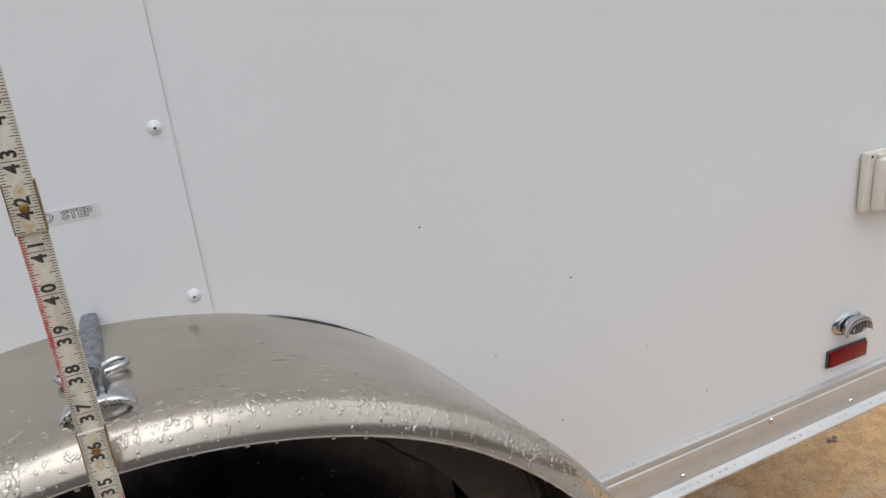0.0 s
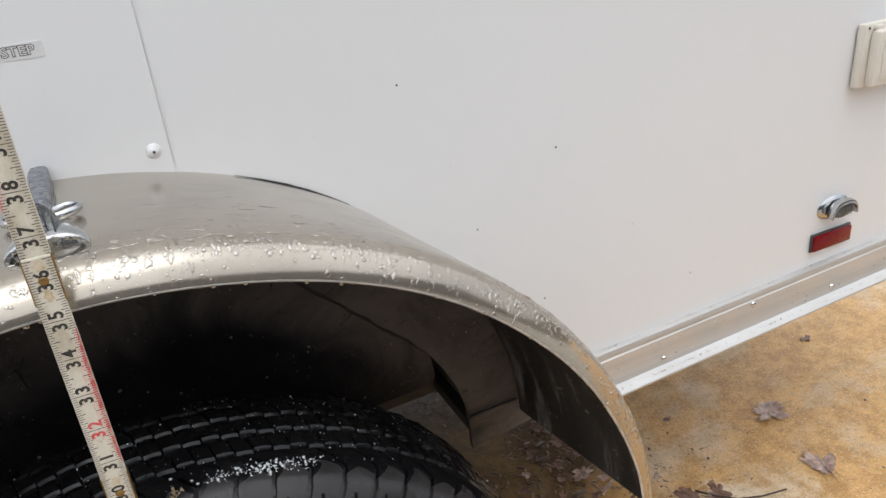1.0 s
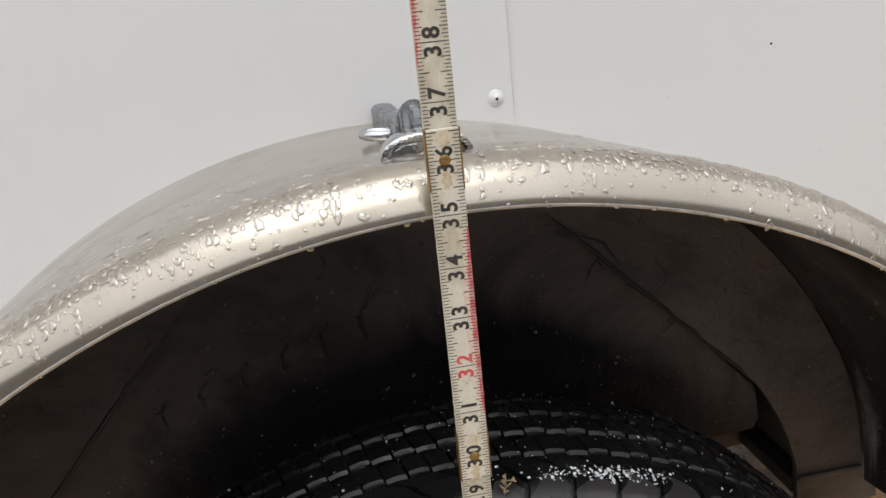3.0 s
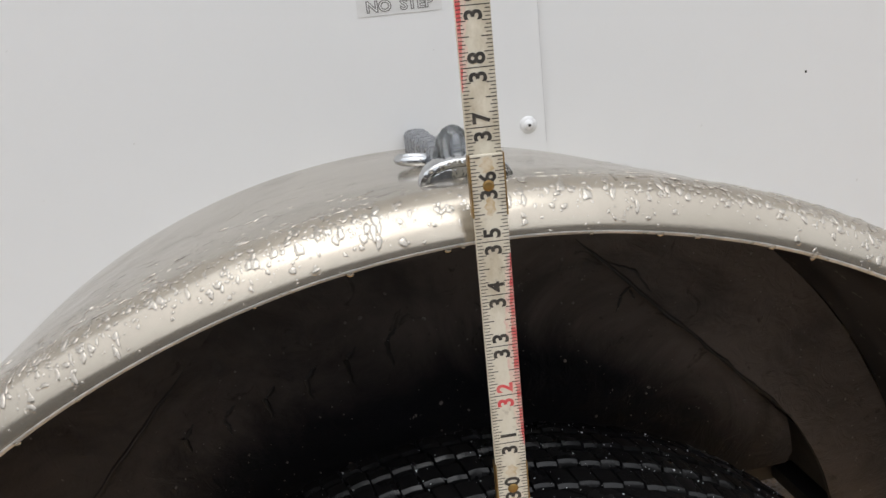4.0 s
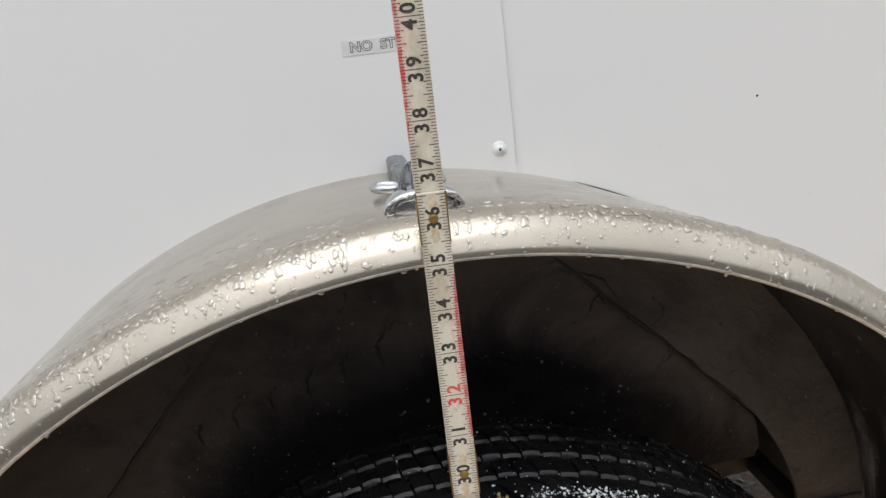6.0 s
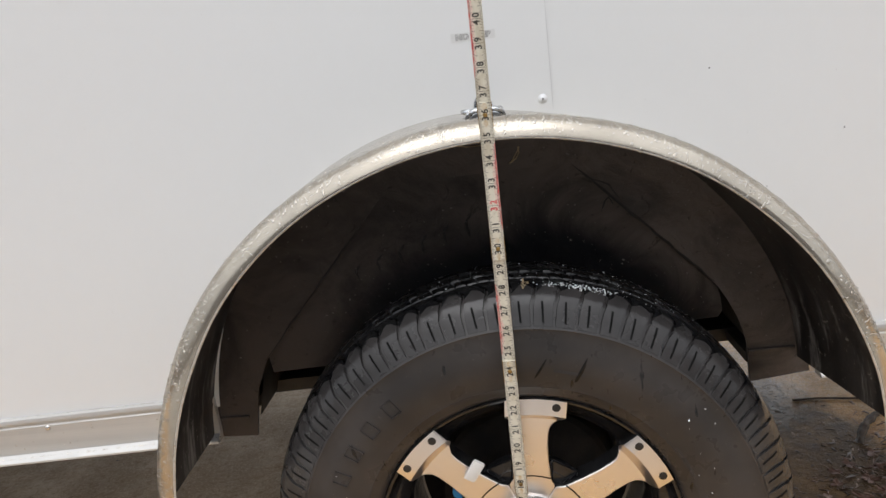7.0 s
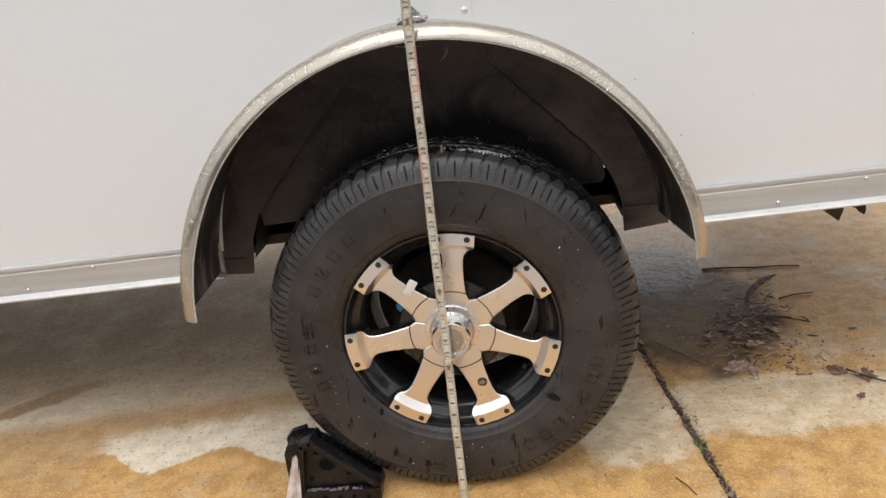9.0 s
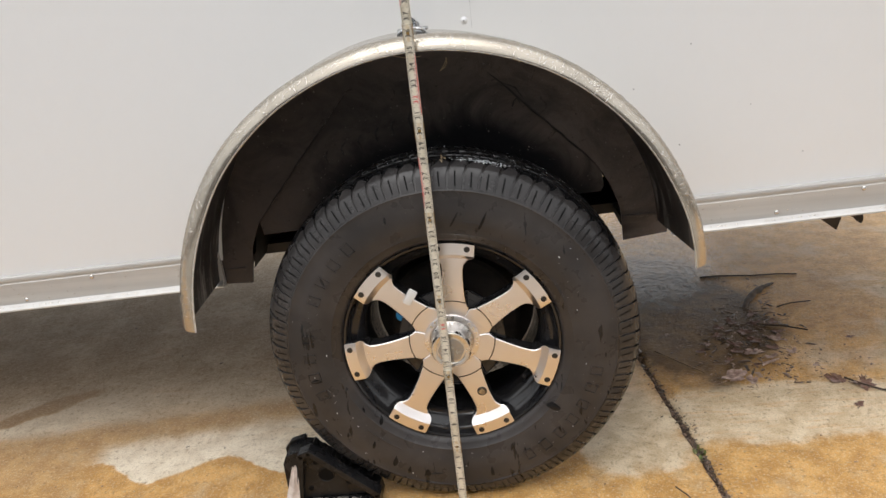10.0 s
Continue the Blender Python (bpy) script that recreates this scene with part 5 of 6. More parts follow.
# ---- wheel chock ----
def build_chock():
    ch = thing("wheel_chock", (-0.35, -0.16, 0.0), "black ribbed plastic wheel chock wedged under the tyre", "wheel chock")
    bm = bmesh.new()
    prism(bm, [(-0.4500, 0.0), (-0.4480, 0.104), (-0.4400, 0.122), (-0.4120, 0.132), (-0.3900, 0.130), (-0.3560, 0.103), (-0.3240, 0.073), (-0.2900, 0.046), (-0.2640, 0.026), (-0.2600, 0.0)], -0.200, -0.150)
    part("body", bm, BLACKPLASTIC, ch, "", 20)

    def bar(points, w, y0, y1):
        bm_ = bmesh.new()
        for (xa, za), (xb, zb) in zip(points, points[1:]):
            d = math.hypot(xb - xa, zb - za)
            m = Matrix.Translation(((xa + xb) / 2, 0, (za + zb) / 2)) @ Matrix.Rotation(-math.atan2(zb - za, xb - xa), 4, "Y")
            add_box(bm_, -d / 2 - w * 0.3, d / 2 + w * 0.3, y0, y1, -w / 2, w / 2, 0.0015, 0, m)
        return bm_

    def ring_hole(x, z, r, y):
        bm_ = bmesh.new()
        lathe(bm_, [(r * 1.20, y + 0.0004), (r * 1.14, y - 0.0016), (r * 1.02, y - 0.0016), (r * 0.97, y - 0.0004), (0.0005, y - 0.0003)], 22, x, z)
        # no depth here: the inner disc is coloured black as the hole's shade
        for f in bm_.faces:
            c = f.calc_center_median()
            f.material_index = 1 if math.hypot(c.x - x, c.z - z) < r * 0.98 else 0
        part("shaded_hole", bm_, [BLACKPLASTIC, SLOTSHADE], ch, "", 30)

    # the near side: a raised border round a sunk triangular panel, over a pierced foot
    part("front_frame", bar([(-0.4235, 0.006), (-0.4010, 0.1370), (-0.3830, 0.1445), (-0.2600, 0.0350), (-0.2620, 0.0070)], 0.0125, -0.227, -0.199), BLACKPLASTIC, ch, "", 20)
    bm = bmesh.new()
    prism(bm, [(-0.4220, 0.030), (-0.4030, 0.1340), (-0.3850, 0.1400), (-0.2660, 0.034)], -0.2130, -0.1995)
    part("face_plate", bm, BLACKPLASTIC, ch, "", 20)
    bm = bmesh.new()
    add_box(bm, -0.4270, -0.2600, -0.2265, -0.1990, 0.0, 0.0285, 0.0018)
    part("foot", bm, BLACKPLASTIC, ch, "", 20)
    for k in range(5):
        ring_hole(-0.4020 + 0.0300 * k, 0.0130, 0.0042, -0.2266)
    for x, z, r in ((-0.3600, 0.0830, 0.0150), (-0.3760, 0.1150, 0.0048), (-0.3160, 0.0640, 0.0058), (-0.3960, 0.0520, 0.0052)):
        ring_hole(x, z, r, -0.2131)
    # dried mud lying along the foot's ledge
    bm = bmesh.new()
    rng_ = random.Random(8)
    for _ in range(46):
        r = rng_.uniform(0.0012, 0.0034)
        dome(bm, r, r * 0.7, Matrix.Translation((rng_.uniform(-0.408, -0.292), rng_.uniform(-0.2240, -0.2155), 0.0284)) @ Matrix.Diagonal((1.6, 0.8, 1, 1)), 7, 2)
    part("mud_crust", bm, SPECK, ch, "grey mud dried on the chock's ledge", 60)
    # the far side's border and the grip ridges on the slope
    part("back_frame", bar([(-0.4500, 0.006), (-0.4475, 0.1130), (-0.4350, 0.1270), (-0.4080, 0.1350)], 0.009, -0.160, -0.146), BLACKPLASTIC, ch, "", 20)
    for k in range(8):
        f = k / 7
        x, z = -0.3860 + 0.118 * f, 0.129 - 0.102 * f + 0.012 * (f * f - f)
        bm = bmesh.new()
        add_box(bm, -0.005, 0.005, -0.199, -0.151, -0.003, 0.004, 0.0015, 0, Matrix.Translation((x, 0, z - 0.001)) @ Matrix.Rotation(radians(44 - 14 * f), 4, "Y"))
        part("grip_ridge", bm, BLACKPLASTIC, ch, "", 20)
    bm = bmesh.new()
    rows = []
    for k in range(11):
        f = k / 10
        row = []
        for j in range(7):
            u = j / 6
            fold = 0.0035 * math.sin(u * 9.0 + f * 2.0) * (0.3 + f)
            row.append((-0.4170 - 0.0330 * f - 0.004 + (0.008 + 0.026 * f ** 0.8) * u, -0.2250 - 0.010 * f + fold, 0.1160 - 0.100 * f - 0.012 * f * u + 0.003 * math.sin(7 * u + 3)))
        rows.append(row)
    strip(bm, rows)
    strip(bm, [[(p[0], p[1] + 0.0008, p[2]) for p in r] for r in rows])
    part("paper_tag", bm, PAPER, ch, "frayed off-white paper tag", 60)


build_chock()


# ---- leaves, twigs and litter ----
def build_leaf(x, y, size, turn, mat, label, lobes=5, curl=0.25):
    """A lobed dead leaf, curled and lying on the slab."""
    bm = bmesh.new()
    rng = random.Random(int(x * 1000) * 31 + int(y * 1000))
    n = lobes * 8
    rim, mid = [], []
    for j in range(n):
        t = 2 * math.pi * j / n
        r = size * (0.56 + 0.36 * abs(math.cos(lobes * t / 2)) + rng.uniform(-0.17, 0.13))
        r *= (1.0 + 0.25 * math.cos(t)) * (0.93 if j % 2 else 1.0) * (0.85 + 0.55 * noise.noise((math.cos(t) * 1.3 + x * 40, math.sin(t) * 1.3, y * 40)))
        px, py = r * math.cos(t), r * math.sin(t) * 0.78
        z = 0.0022 + curl * size * abs(math.sin(1.5 * t + size * 90) + rng.uniform(-0.4, 0.4)) * (r / size) ** 1.5
        rim.append((px, py, z))
        mid.append((px * 0.5, py * 0.5, 0.0022 + 0.45 * curl * size * rng.random()))
    m = Matrix.Translation((x, y, 0.0)) @ Matrix.Rotation(radians(turn), 4, "Z")
    for lift in (0.0, -0.0006):
        vr = [bm.verts.new(m @ Vector((p[0], p[1], p[2] + lift))) for p in rim]
        vm = [bm.verts.new(m @ Vector((p[0], p[1], p[2] + lift))) for p in mid]
        c = bm.verts.new(m @ Vector((0, 0, 0.0022 + lift)))
        for j in range(n):
            k = (j + 1) % n
            bm.faces.new((vr[j], vr[k], vm[k], vm[j]))
            bm.faces.new((vm[j], vm[k], c))
    tube(bm, [m @ Vector((-size * 0.5, 0, 0.003)), m @ Vector((-size * 1.1, size * 0.1, 0.002))], [0.0010, 0.0006], 5)
    return tagged(part("leaf", bm, mat, None, "", 60), label, "leaf", "dead leaves on the driveway")


LEAVES = [(0.557, 0.169, 0.042, 30, 1), (0.598, 0.152, 0.026, 100, 1), (0.647, 0.290, 0.031, 200, 1), (0.672, 0.258, 0.018, 10, 1), (0.788, 0.130, 0.034, 150, 0), (0.838, 0.112, 0.036, 250, 0),
          (0.786, 0.028, 0.018, 60, 0), (1.100, 0.235, 0.054, 0, 1), (1.062, 0.062, 0.044, 80, 1), (0.719, 0.350, 0.030, 320, 1), (0.615, 0.330, 0.022, 140, 0), (0.735, 0.275, 0.022, 45, 1),
          (0.580, 0.385, 0.020, 75, 0), (0.520, 0.310, 0.018, 190, 0), (0.655, 0.400, 0.028, 260, 0), (1.40, 0.39, 0.02, 20, 0), (0.90, 0.33, 0.012, 200, 0), (0.575, 0.255, 0.016, 210, 0),
          (0.690, 0.440, 0.026, 15, 0), (0.640, 0.455, 0.022, 110, 0), (0.605, 0.300, 0.024, 330, 0), (0.700, 0.300, 0.024, 170, 0), (0.745, 0.440, 0.020, 90, 0), (0.665, 0.350, 0.026, 290, 0),
          (0.765, 0.205, 0.014, 60, 1), (0.710, 0.500, 0.022, 220, 0), (0.630, 0.225, 0.012, 20, 0), (0.600, 0.430, 0.020, 130, 0), (0.735, 0.390, 0.018, 340, 0), (0.545, 0.345, 0.016, 250, 1)]
for lx, ly, ls, lt, pink in LEAVES:
    build_leaf(lx, ly, ls, lt, LEAFPINK if pink else LEAFBROWN, "pale pinkish-brown dead leaf on the wet slab" if pink else "dark brown curled dead leaf on the wet slab", 5 if ls > 0.025 else 3, 0.20)


def build_twig(points, r, label, mat=TWIG):
    bm = bmesh.new()
    tube(bm, [Vector(p) for p in points], [r * (1 - 0.35 * k / (len(points) - 1)) for k in range(len(points))], 7)
    tagged(part("twig", bm, mat), label, "twig", "twigs on the driveway")


build_twig([(0.640, 0.772, 0.0034), (0.70, 0.771, 0.0040), (0.80, 0.754, 0.0036), (0.865, 0.752, 0.0042), (0.925, 0.741, 0.0036)], 0.0033, "long straight dark twig on the concrete")
build_twig([(0.790, 0.528, 0.004), (0.835, 0.545, 0.004), (0.89, 0.550, 0.0035)], 0.0024, "thin dark twig on the concrete")
build_twig([(0.700, 0.432, 0.004), (0.756, 0.415, 0.0045), (0.815, 0.380, 0.0035)], 0.0028, "thin dark twig on the concrete")
build_twig([(0.404, 0.324, 0.004), (0.450, 0.262, 0.004), (0.500, 0.200, 0.003)], 0.0018, "thin pale twig beside the slab joint", PALETWIG)
build_twig([(0.330, -0.210, 0.003), (0.345, -0.236, 0.005), (0.357, -0.262, 0.003)], 0.0016, "short curved twig on the concrete")
build_twig([(0.80, 0.135, 0.006), (0.825, 0.103, 0.006), (0.855, 0.078, 0.005), (0.90, 0.061, 0.0045), (0.95, 0.052, 0.004)], 0.0024, "reddish leaf stalk on the concrete")
for tx, ty, ta, tl in ((0.668, 0.236, 0.35, 0.024), (0.662, 0.228, 0.45, 0.022)):
    build_twig([(tx - tl * math.cos(ta), ty - tl * math.sin(ta), 0.003), (tx, ty, 0.0036), (tx + tl * math.cos(ta), ty + tl * math.sin(ta), 0.003)], 0.0024, "short pale split stick on the wet concrete", LEAFPINK)

# a torn strip of bark, curled up along its middle
bm, rows = bmesh.new(), []
for k in range(23):
    u = k / 22
    w = 0.0105 * (0.25 + 0.75 * math.sin(math.pi * min(u * 0.80 + 0.14, 1.0)) ** 0.7) * (1.0 + 0.45 * noise.noise((u * 9, 4.0, 0)))
    bend = 0.014 * math.sin(math.pi * u) + 0.0022 * noise.noise((u * 13, 0, 7.0))
    rise = 0.002 + 0.010 * math.sin(math.pi * u) + 0.002 * noise.noise((u * 11, 8.0, 0))
    x = -0.100 + 0.205 * u
    rows.append([(x, bend - w, 0.0004), (x, bend - 0.7 * w, rise * (0.7 + 0.4 * noise.noise((u * 17, 1.0, 0)))), (x, bend, rise), (x, bend + 0.6 * w, rise * (0.8 + 0.5 * noise.noise((u * 19, 2.0, 0)))), (x, bend + w, 0.0004)])
strip(bm, rows)
bmesh.ops.transform(bm, matrix=Matrix.Translation((0.767, 0.616, 0.0005)) @ Matrix.Rotation(radians(49), 4, "Z"), verts=bm.verts)
tagged(part("bark_piece", bm, TWIG, None, "", 30), "curved piece of dark wet bark on the concrete", "bark")


def build_litter():
    """Crumbs of leaf and bark, thickest beside the tyre and in the joint."""
    rng = random.Random(21)
    verts, faces = [], []

    def crumb(x, y, z, s, thin=1.0, slim=0.18, full=0.7):
        a = rng.uniform(0, math.pi * 2)
        k, c, t = len(verts), math.cos(a), math.sin(a)
        l, w = s, s * rng.uniform(slim, full)
        for u, v, h in ((-l, -w, 0), (l, -w * 0.5, rng.uniform(0, 0.4) * s * thin), (l * 0.8, w, 0), (-l * 0.7, w * 0.8, rng.uniform(0.1, 0.5) * s * thin), (0, 0, 0.5 * s * thin)):
            verts.append((x + u * c - v * t, y + u * t + v * c, z + h))
        faces.extend([(k, k + 1, k + 4), (k + 1, k + 2, k + 4), (k + 2, k + 3, k + 4), (k + 3, k, k + 4)])

    for _ in range(340):
        f = rng.random()
        x = 0.59 + 0.15 * f + rng.gauss(0, 0.056)
        y = 0.24 + 0.31 * f + rng.gauss(0, 0.066)
        crumb(x, y, 0.0006, min(abs(rng.gauss(0, 0.0060)) + 0.0016, 0.018), 0.35, 0.10, 0.5)
    for _ in range(420):
        x, y = rng.uniform(0.44, 0.72), rng.uniform(0.16, 0.75)
        crumb(x, y, 0.0004, abs(rng.gauss(0, 0.0030)) + 0.0010, 0.35)
    for _ in range(48):
        f = rng.random()
        crumb(0.60 + 0.16 * f + rng.gauss(0, 0.045), 0.26 + 0.34 * f + rng.gauss(0, 0.05), 0.0008, rng.uniform(0.008, 0.020), 0.10, 0.06, 0.14)
    for _ in range(150):
        x, y = rng.gauss(0.72, 0.09), rng.gauss(0.22, 0.07)
        crumb(x, y, 0.0004, abs(rng.gauss(0, 0.0030)) + 0.0010, 0.4)
    for _ in range(420):
        crumb(rng.uniform(-1.3, 1.5), rng.uniform(-0.35, 0.9), 0.0006, abs(rng.gauss(0, 0.0018)) + 0.0008, 0.5)
    for _ in range(1700):
        y = rng.uniform(-0.6, 0.95)
        crumb(joint_x(y) + rng.gauss(0, 0.0050), y, -0.0115 + rng.random() * 0.011, abs(rng.gauss(0, 0.0034)) + 0.0012)
    for _ in range(700):
        y = rng.uniform(-0.5, 0.5)
        crumb(joint_x(y) + rng.gauss(0.002, 0.012), y, 0.0006, abs(rng.gauss(0, 0.0016)) + 0.0006)
    me = bpy.data.meshes.new("leaf_litter")
    me.from_pydata(verts, [], faces)
    me.materials.append(DEBRIS)
    tagged(new("leaf_litter", me), "dark crumbs of leaf and bark scattered on wet concrete", "litter", kind="stuff")


build_litter()


def build_weed():
    bm = bmesh.new()
    rng = random.Random(5)
    x0, y0 = joint_x(-0.105), -0.105
    for k in range(16):
        a, l = rng.uniform(0, 6.28), rng.uniform(0.006, 0.015)
        d = Vector((math.cos(a), math.sin(a), 0))
        s = Vector((-d.y, d.x, 0)) * l * 0.32
        b = Vector((x0 + rng.gauss(0, 0.005), y0 + rng.gauss(0, 0.010), -0.006))
        p = [b, b + d * l * 0.5 + s + Vector((0, 0, 0.008)), b + d * l + Vector((0, 0, 0.010)), b + d * l * 0.5 - s + Vector((0, 0, 0.008))]
        bm.faces.new([bm.verts.new(q) for q in p])
    tagged(part("weed", bm, WEED, None, "", 0), "tiny green weed growing in the slab joint", "weed")


build_weed()

# ---- water, ice and bits on the trailer ----
def fender_normal(a, k):
    """Place, outward normal and along-arc direction at the profile's step k (may be fractional)."""
    i = min(int(k), len(FENDER_PROFILE) - 2)
    f = k - i
    (r0, y0), (r1, y1) = FENDER_PROFILE[i], FENDER_PROFILE[i + 1]
    r, y = r0 + (r1 - r0) * f, y0 + (y1 - y0) * f
    p = Vector(fender_point(a, FENDER_R + r, y))
    q = Vector(fender_point(a + 0.2, FENDER_R + r, y))
    e = Vector(fender_point(a, FENDER_R + r1, y1)) - Vector(fender_point(a, FENDER_R + r0, y0))
    t = (q - p).normalized()
    n = t.cross(e).normalized()
    if n.dot(Vector((math.cos(math.radians(a)), -0.6, math.sin(math.radians(a))))) < 0:
        n.negate()
    return p, n, t


def bead(verts, faces, m, n=9, flat=0.5, shape=None):
    """A rounded bead of water on its base plane, with an uneven outline."""
    k = len(verts)
    rings = ((1.0, 0.0), (0.93, 0.42), (0.72, 0.78), (0.38, 0.96))
    wob = [1.0] * n
    if shape:
        p, q, d = shape
        wob = [1.0 + d * math.sin(2 * 2 * math.pi * j / n + p) + 0.7 * d * math.sin(3 * 2 * math.pi * j / n + q) for j in range(n)]
    for r, h in rings:
        for j in range(n):
            t = 2 * math.pi * j / n
            verts.append(tuple(m @ Vector((r * wob[j] * math.cos(t), r * wob[j] * math.sin(t), h * flat))))
    verts.append(tuple(m @ Vector((0, 0, flat))))
    for i in range(3):
        for j in range(n):
            a, b = k + i * n + j, k + i * n + (j + 1) % n
            faces.append((a, b, b + n, a + n))
    for j in range(n):
        faces.append((k + 3 * n + j, k + 3 * n + (j + 1) % n, k + 4 * n))


def build_water_drops():
    rng = random.Random(11)
    verts, faces = [], []

    def put(p, n, t, r, stretch=1.0, flat=0.5, uneven=0.0):
        u = (t - n * t.dot(n)).normalized()
        v = n.cross(u)
        m = Matrix((u * r, v * r * stretch, n * r)).transposed().to_4x4()
        m.translation = p
        bead(verts, faces, m, 10, flat, (rng.uniform(0, 6.3), rng.uniform(0, 6.3), uneven) if uneven else None)

    # tight clusters along the rolled lip
    for _ in range(160):
        ca, ck = rng.uniform(6, 176), rng.triangular(4.6, 10.0, 6.2)
        for _ in range(rng.randint(7, 24)):
            a, k = ca + rng.gauss(0, 1.9), ck + rng.gauss(0, 0.9)
            if 5 < a < 179 and 3.7 < k < 12.3:
                p, n, t = fender_normal(a, k)
                put(p, n, t, min(0.0005 + rng.expovariate(1 / 0.0006), 0.0021), rng.choice((1.0, 0.8, 1.3, 1.7, 2.2)), 0.30, 0.22)
    for _ in range(1300):
        a, k = rng.uniform(6, 178), rng.triangular(3.6, 12.4, 7.0)
        p, n, t = fender_normal(a, k)
        put(p, n, t, min(0.0003 + rng.expovariate(1 / 0.00045), 0.0022), rng.choice((1.0, 1.0, 1.4)), 0.34, 0.15)
    # flat smears of water on the top, drawn out along the arc
    for _ in range(420):
        a, k = rng.gauss(108, 28), rng.triangular(1.3, 4.0, 3.2)
        if 10 < a < 176:
            p, n, t = fender_normal(a, k)
            put(p, n, t, min(0.0007 + rng.expovariate(1 / 0.0013), 0.0065), rng.uniform(0.20, 0.40), rng.uniform(0.02, 0.05), 0.25)
    # shallow drops that crowd towards the bend
    for _ in range(210):
        ca, ck = rng.uniform(30, 160), rng.triangular(2.5, 4.4, 4.2)
        for _ in range(rng.randint(3, 9)):
            a, k = ca + rng.gauss(0, 2.4), ck + rng.gauss(0, 0.16)
            if 10 < a < 176 and k < 4.6:
                p, n, t = fender_normal(a, k)
                put(p, n, t, min(0.0006 + rng.expovariate(1 / 0.0010), 0.0042), rng.uniform(0.30, 0.75), rng.uniform(0.10, 0.22), 0.25)
    for _ in range(40):
        a = rng.uniform(8, 176)
        p, n, t = fender_normal(a, 12.9)
        put(p, Vector((0, -0.4, -0.9)).normalized(), t, rng.uniform(0.0010, 0.0024), 1.0, 0.9)
    # drops along the lamp's hood
    for k in range(9):
        c = math.radians(35 + 13 * k + rng.uniform(-4, 4))
        p = Vector((-0.080 + 0.0240 * math.cos(c), -0.1838, 0.9060 + 0.0115 * math.sin(c) ** 0.75))
        put(p, Vector((0.2 * math.cos(c), -1, 0.1)).normalized(), Vector((1, 0, 0)), rng.uniform(0.0011, 0.0021), 1.0, 0.7)
    me = bpy.data.meshes.new("water_drops")
    me.from_pydata(verts, [], faces)
    me.materials.append(WATER)
    for q in me.polygons:
        q.use_smooth = True
    tagged(new("water_drops", me), "clear beads of rain standing on the aluminium fender", "water drops", kind="stuff")

    verts, faces = [], []
    for x0, x1 in ((-1.5, -0.56), (0.40, 1.7)):
        for _ in range(420):
            x = rng.uniform(x0, x1)
            lo, hi = rail_low(x), rail_top(x)
            kind = rng.random()
            if kind < 0.40:
                p, n = Vector((x, -0.0030, hi + 0.0002)), Vector((0, -0.2, 1)).normalized()
            elif kind < 0.75:
                p, n = Vector((x, -0.0170, lo + (hi - lo) * 0.122)), Vector((0, -0.55, 0.83)).normalized()
            elif kind < 0.86:
                p, n = Vector((x, -0.020, lo)), Vector((0, -0.2, -1)).normalized()
            else:
                p, n = Vector((x, -0.0086, lo + (hi - lo) * rng.uniform(0.22, 0.7))), Vector((0, -1, 0.05)).normalized()
            put(p, n, Vector((1, 0, 0.03)), rng.uniform(0.0006, 0.0019), 1.0, 0.5)
    me = bpy.data.meshes.new("rail_drops")
    me.from_pydata(verts, [], faces)
    me.materials.append(WATER)
    for q in me.polygons:
        q.use_smooth = True
    tagged(new("rail_drops", me), "beads of rain along the aluminium bottom rail", "water drops", kind="stuff")


build_water_drops()


def sidewall_y(r):
    for (r0, y0), (r1, y1) in zip(TYRE_OUTER, TYRE_OUTER[1:]):
        if r0 <= r <= r1:
            return y0 + (y1 - y0) * (r - r0) / (r1 - r0)
    return TYRE_OUTER[-1][1]


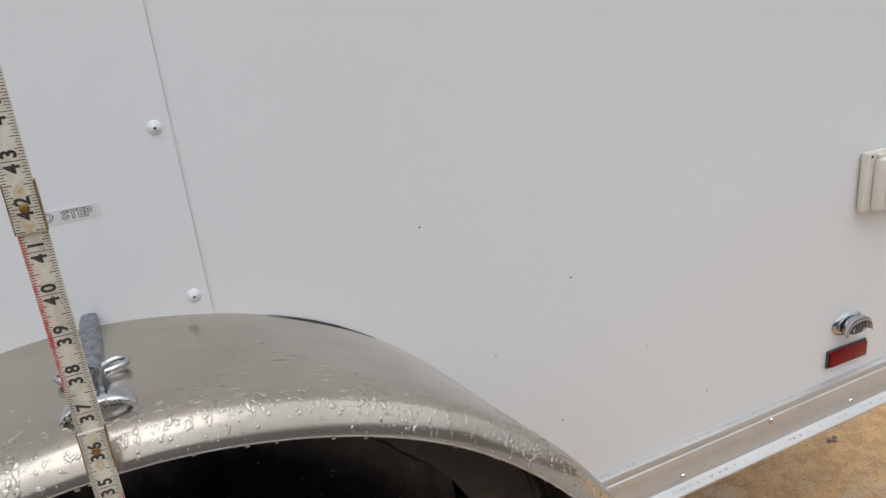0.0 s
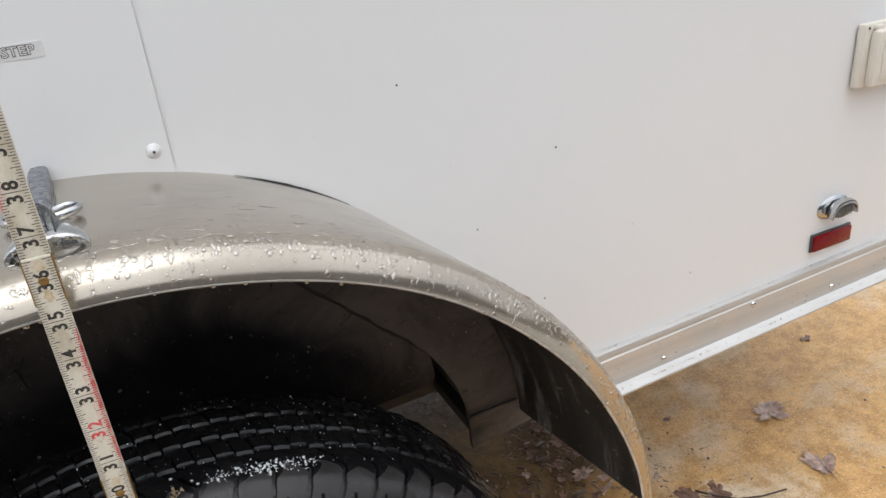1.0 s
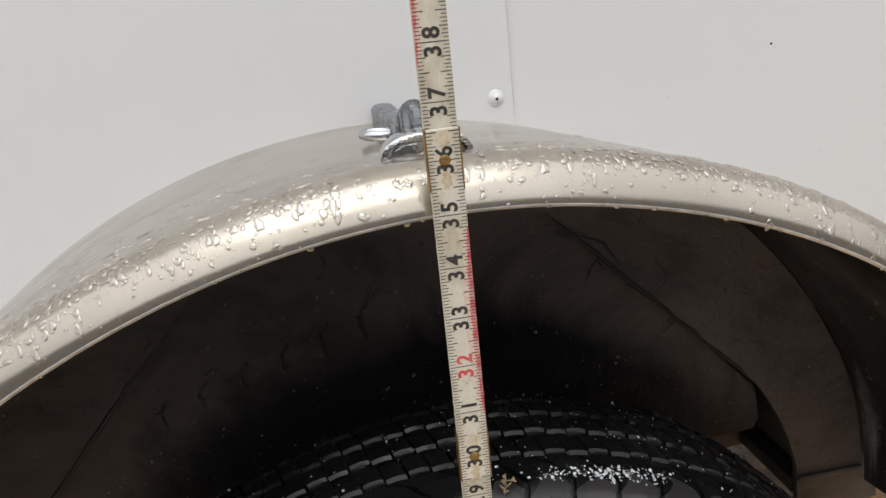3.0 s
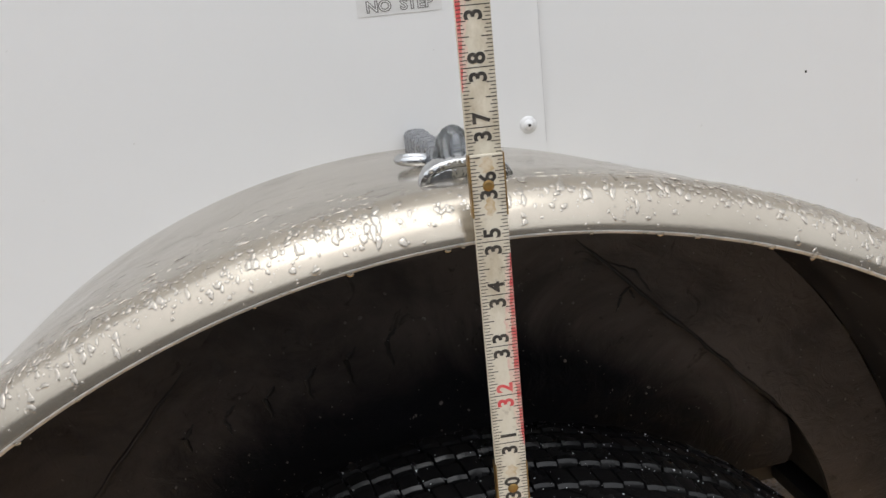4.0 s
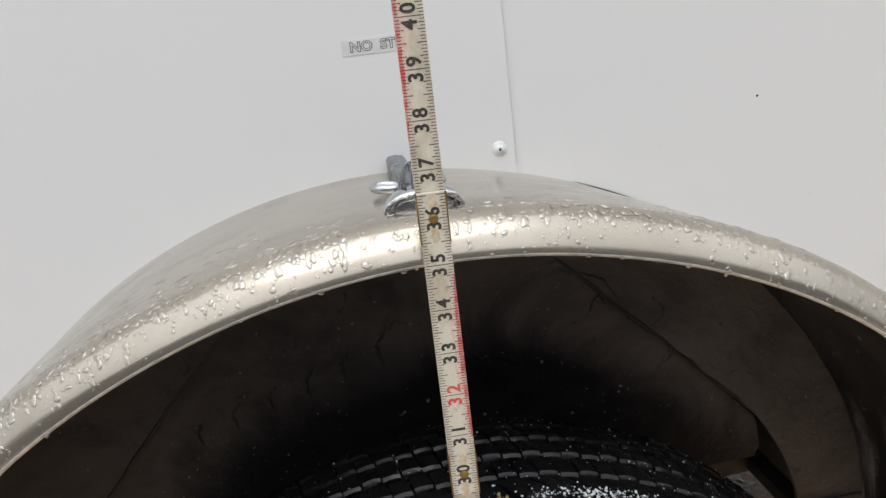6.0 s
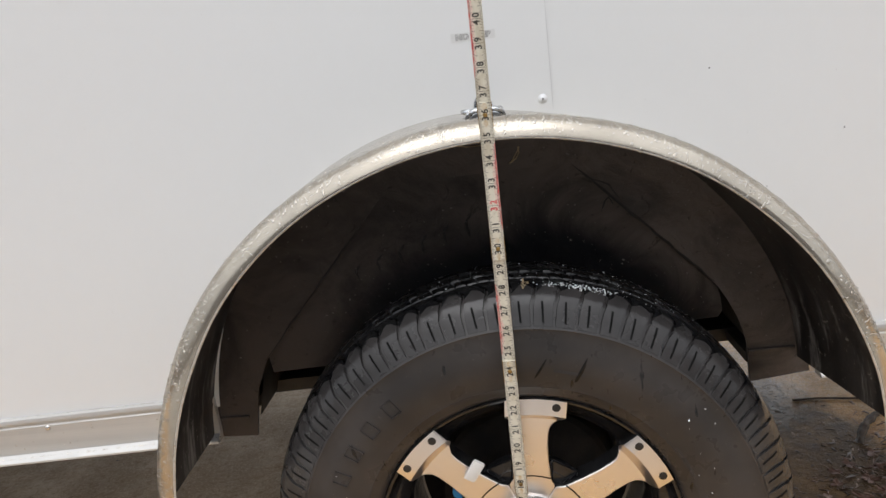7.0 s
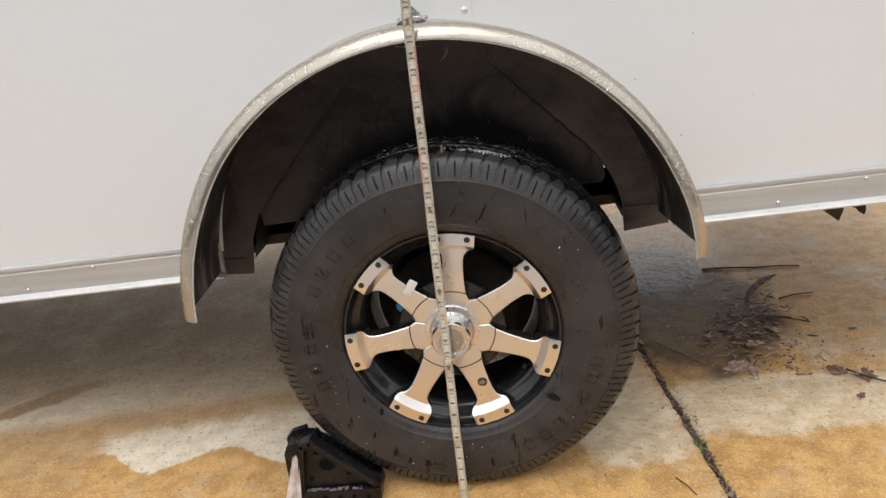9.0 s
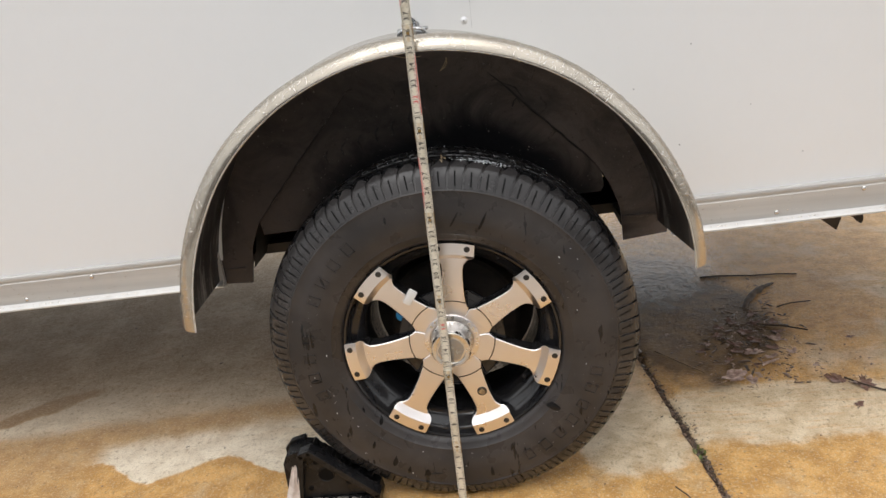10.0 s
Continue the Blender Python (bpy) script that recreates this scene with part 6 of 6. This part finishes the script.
def build_drips():
    """Dark runs of water down the tyre's flank: offset from the hub, length, width, lean."""
    runs = [(-0.137, -0.2385, 0.0115, 0.0046, 0.25), (-0.077, -0.2715, 0.0100, 0.0062, 0.20), (0.052, -0.2745, 0.0110, 0.0030, -0.05), (-0.112, -0.2615, 0.0085, 0.0036, 0.20), (-0.174, -0.1965, 0.0075, 0.0028, 0.25),
            (-0.155, -0.1500, 0.0080, 0.0034, 0.1), (-0.264, -0.0465, 0.0045, 0.0095, 0.0), (-0.181, -0.2385, 0.0070, 0.0022, 0.1), (0.033, 0.2525, 0.0150, 0.0018, 0.60), (0.082, 0.2445, 0.0170, 0.0024, 0.50),
            (0.180, -0.1400, 0.0075, 0.0120, -0.4), (-0.060, -0.2735, 0.0014, 0.0130, 0.0), (-0.020, -0.2500, 0.0050, 0.0016, 0.0), (0.120, -0.2300, 0.0060, 0.0018, -0.1), (-0.222, -0.1700, 0.0052, 0.0020, 0.15)]
    verts, faces = [], []
    for dx, dz, tall, wide, lean in runs:
        k, n = len(verts), 16
        for ring, lift in ((1.0, 0.0), (0.72, 0.0006), (0.0, 0.0009)):
            for j in range(n if ring else 1):
                t = 2 * math.pi * j / n
                fat = 1.0 - 0.45 * math.sin(t)
                wob = 1.0 + 0.35 * noise.noise((dx * 90 + math.cos(t), dz * 90 + math.sin(t), 3.0))
                u, v = wide * fat * math.cos(t) * ring * wob, tall * math.sin(t) * ring * wob
                px, pz = dx + u + v * lean, dz + v
                verts.append((AX + px, sidewall_y(math.hypot(px, pz)) - 0.0003 - lift, AZ + pz))
        for j in range(n):
            i = (j + 1) % n
            faces.extend([(k + j, k + i, k + n + i, k + n + j), (k + n + j, k + n + i, k + 2 * n)])
    me = bpy.data.meshes.new("water_runs")
    me.from_pydata(verts, [], faces)
    me.materials.append(DARKWATER)
    me.shade_smooth()
    tagged(new("water_runs", me), "dark runs of rain water on the tyre sidewall", "water drops", kind="stuff")


build_drips()


def build_sleet():
    """Small grains of ice lying on the tread, the rim and the tyre's shoulder, with painted glints."""
    rng = random.Random(9)
    verts, faces = [], []
    for k in range(560):
        if k < 262:
            a, y = math.radians(rng.choice((73.2, 74.5, 76.5, 80.5, 69.5)) + rng.gauss(0, 1.7)), -0.1715 + rng.gauss(0, 0.0030)
        else:
            # the fine scatter over the ribs imitates glints of light on wet rubber
            a, y = math.radians(rng.gauss(72, 20)), rng.uniform(-0.172, -0.06)
        r = crown_r(y) if y > -0.154 else (0.3538 - 0.05 * (-0.156 - y) if y > -0.166 else 0.3535 - 0.318 * (-0.166 - y))
        n = Vector((math.cos(a), 0.0 if y > -0.16 else -0.45, math.sin(a))).normalized()
        u = Vector((-math.sin(a), 0, math.cos(a)))
        v = n.cross(u)
        s = 0.0003 + min(rng.expovariate(1 / 0.00035), 0.0010) if k < 300 else 0.0002 + min(rng.expovariate(1 / 0.00012), 0.0006)
        m = Matrix((u * s, v * s * rng.uniform(0.6, 1.3), n * s)).transposed().to_4x4()
        m.translation = Vector(polar(r, a, y)) - n * 0.0002
        bead(verts, faces, m, 6, 0.9)
    for k in range(70):
        a, r = math.radians(rng.uniform(150, 400)), rng.uniform(0.235, 0.300)
        s = 0.0004 + min(rng.expovariate(1 / 0.0003), 0.0011)
        m = Matrix((Vector((s, 0, 0)), Vector((0, 0, s * rng.uniform(0.7, 1.6))), Vector((0, -s, 0)))).transposed().to_4x4()
        m.translation = Vector(polar(r, a, sidewall_y(r) + 0.0002))
        bead(verts, faces, m, 6, 0.9)
    me = bpy.data.meshes.new("sleet_and_glints")
    me.from_pydata(verts, [], faces)
    me.materials.append(ICEGLINT)
    tagged(new("sleet_and_glints", me), "white grains of sleet on the tyre, the tiniest standing for wet glints on the tread", "sleet", kind="stuff")


build_sleet()

# a scrap of leaf caught on the tyre's shoulder
bm = bmesh.new()
rng = random.Random(3)
c0 = Vector((-0.054, -0.1800, 0.6965))
for k in range(16):
    d = Vector((rng.gauss(0, 0.0030), rng.gauss(0, 0.0012) - 0.001, rng.gauss(0.0015, 0.0024)))
    vs = [bm.verts.new(c0 + d + Vector((rng.gauss(0, 0.0013), rng.gauss(0, 0.0010), rng.gauss(0, 0.0014)))) for _ in range(4)]
    for tri in ((0, 1, 2), (0, 2, 3), (0, 3, 1), (1, 3, 2)):
        bm.faces.new([vs[i] for i in tri])
tagged(part("leaf_scrap", bm, STRAW, None, "", 0), "crumpled tan scrap of leaf on the tyre shoulder", "leaf")


def build_straw(points, r, label):
    bm = bmesh.new()
    tube(bm, [Vector(p) for p in points], r, 6)
    tagged(part("straw", bm, STRAW, None, "", 60), label, "straw", "straws stuck in the wheel housing")


build_straw([(-0.0410, 0.0046, 0.847), (-0.0405, 0.0044, 0.838), (-0.0450, 0.0044, 0.830), (-0.0550, 0.0046, 0.824)], 0.0012, "pale bent straw stuck to the black wheel housing")
build_straw([(-0.0390, 0.0046, 0.846), (-0.0445, 0.0044, 0.837), (-0.0520, 0.0046, 0.826)], 0.0009, "pale bent straw stuck to the black wheel housing")
build_straw([(-0.1380, 0.0046, 0.860), (-0.1150, 0.0044, 0.8545), (-0.0880, 0.0046, 0.8545)], 0.0010, "pale thin straw stuck to the black wheel housing")


def build_mud_specks():
    """Dried specks of mud and grit on the splash panel, the flange and the fender's underside."""
    rng_ = random.Random(17)
    verts, faces = [], []
    for k in range(520):
        if k < 300:
            x, z = rng_.uniform(-0.44, 0.22), rng_.uniform(0.56, 0.80)
            y = 0.0297
            if z > 0.80 - max(0.0, (x - 0.03) * 0.93, (-0.235 - x) * 1.05) - 0.01:
                continue
        else:
            a, r = math.radians(rng_.triangular(6, 176, 24)), rng_.uniform(0.405, 0.448)
            x, z, y = ARCH_X + r * math.cos(a), ARCH_Z + r * math.sin(a), 0.0057
        s = 0.0003 + min(rng_.expovariate(1 / 0.0004), 0.0016)
        m = Matrix.Translation((x, y, z)) @ Matrix.Rotation(radians(90), 4, "X") @ Matrix.Rotation(rng_.uniform(0, 3.1), 4, "Z") @ Matrix.Diagonal((s, s * rng_.uniform(0.5, 1.8), s, 1))
        bead(verts, faces, m, 6, 0.5)
    me = bpy.data.meshes.new("mud_specks")
    me.from_pydata(verts, [], faces)
    me.materials.append(SPECK)
    tagged(new("mud_specks", me), "pale dried mud specks on the black wheel housing", "mud", kind="stuff")


build_mud_specks()
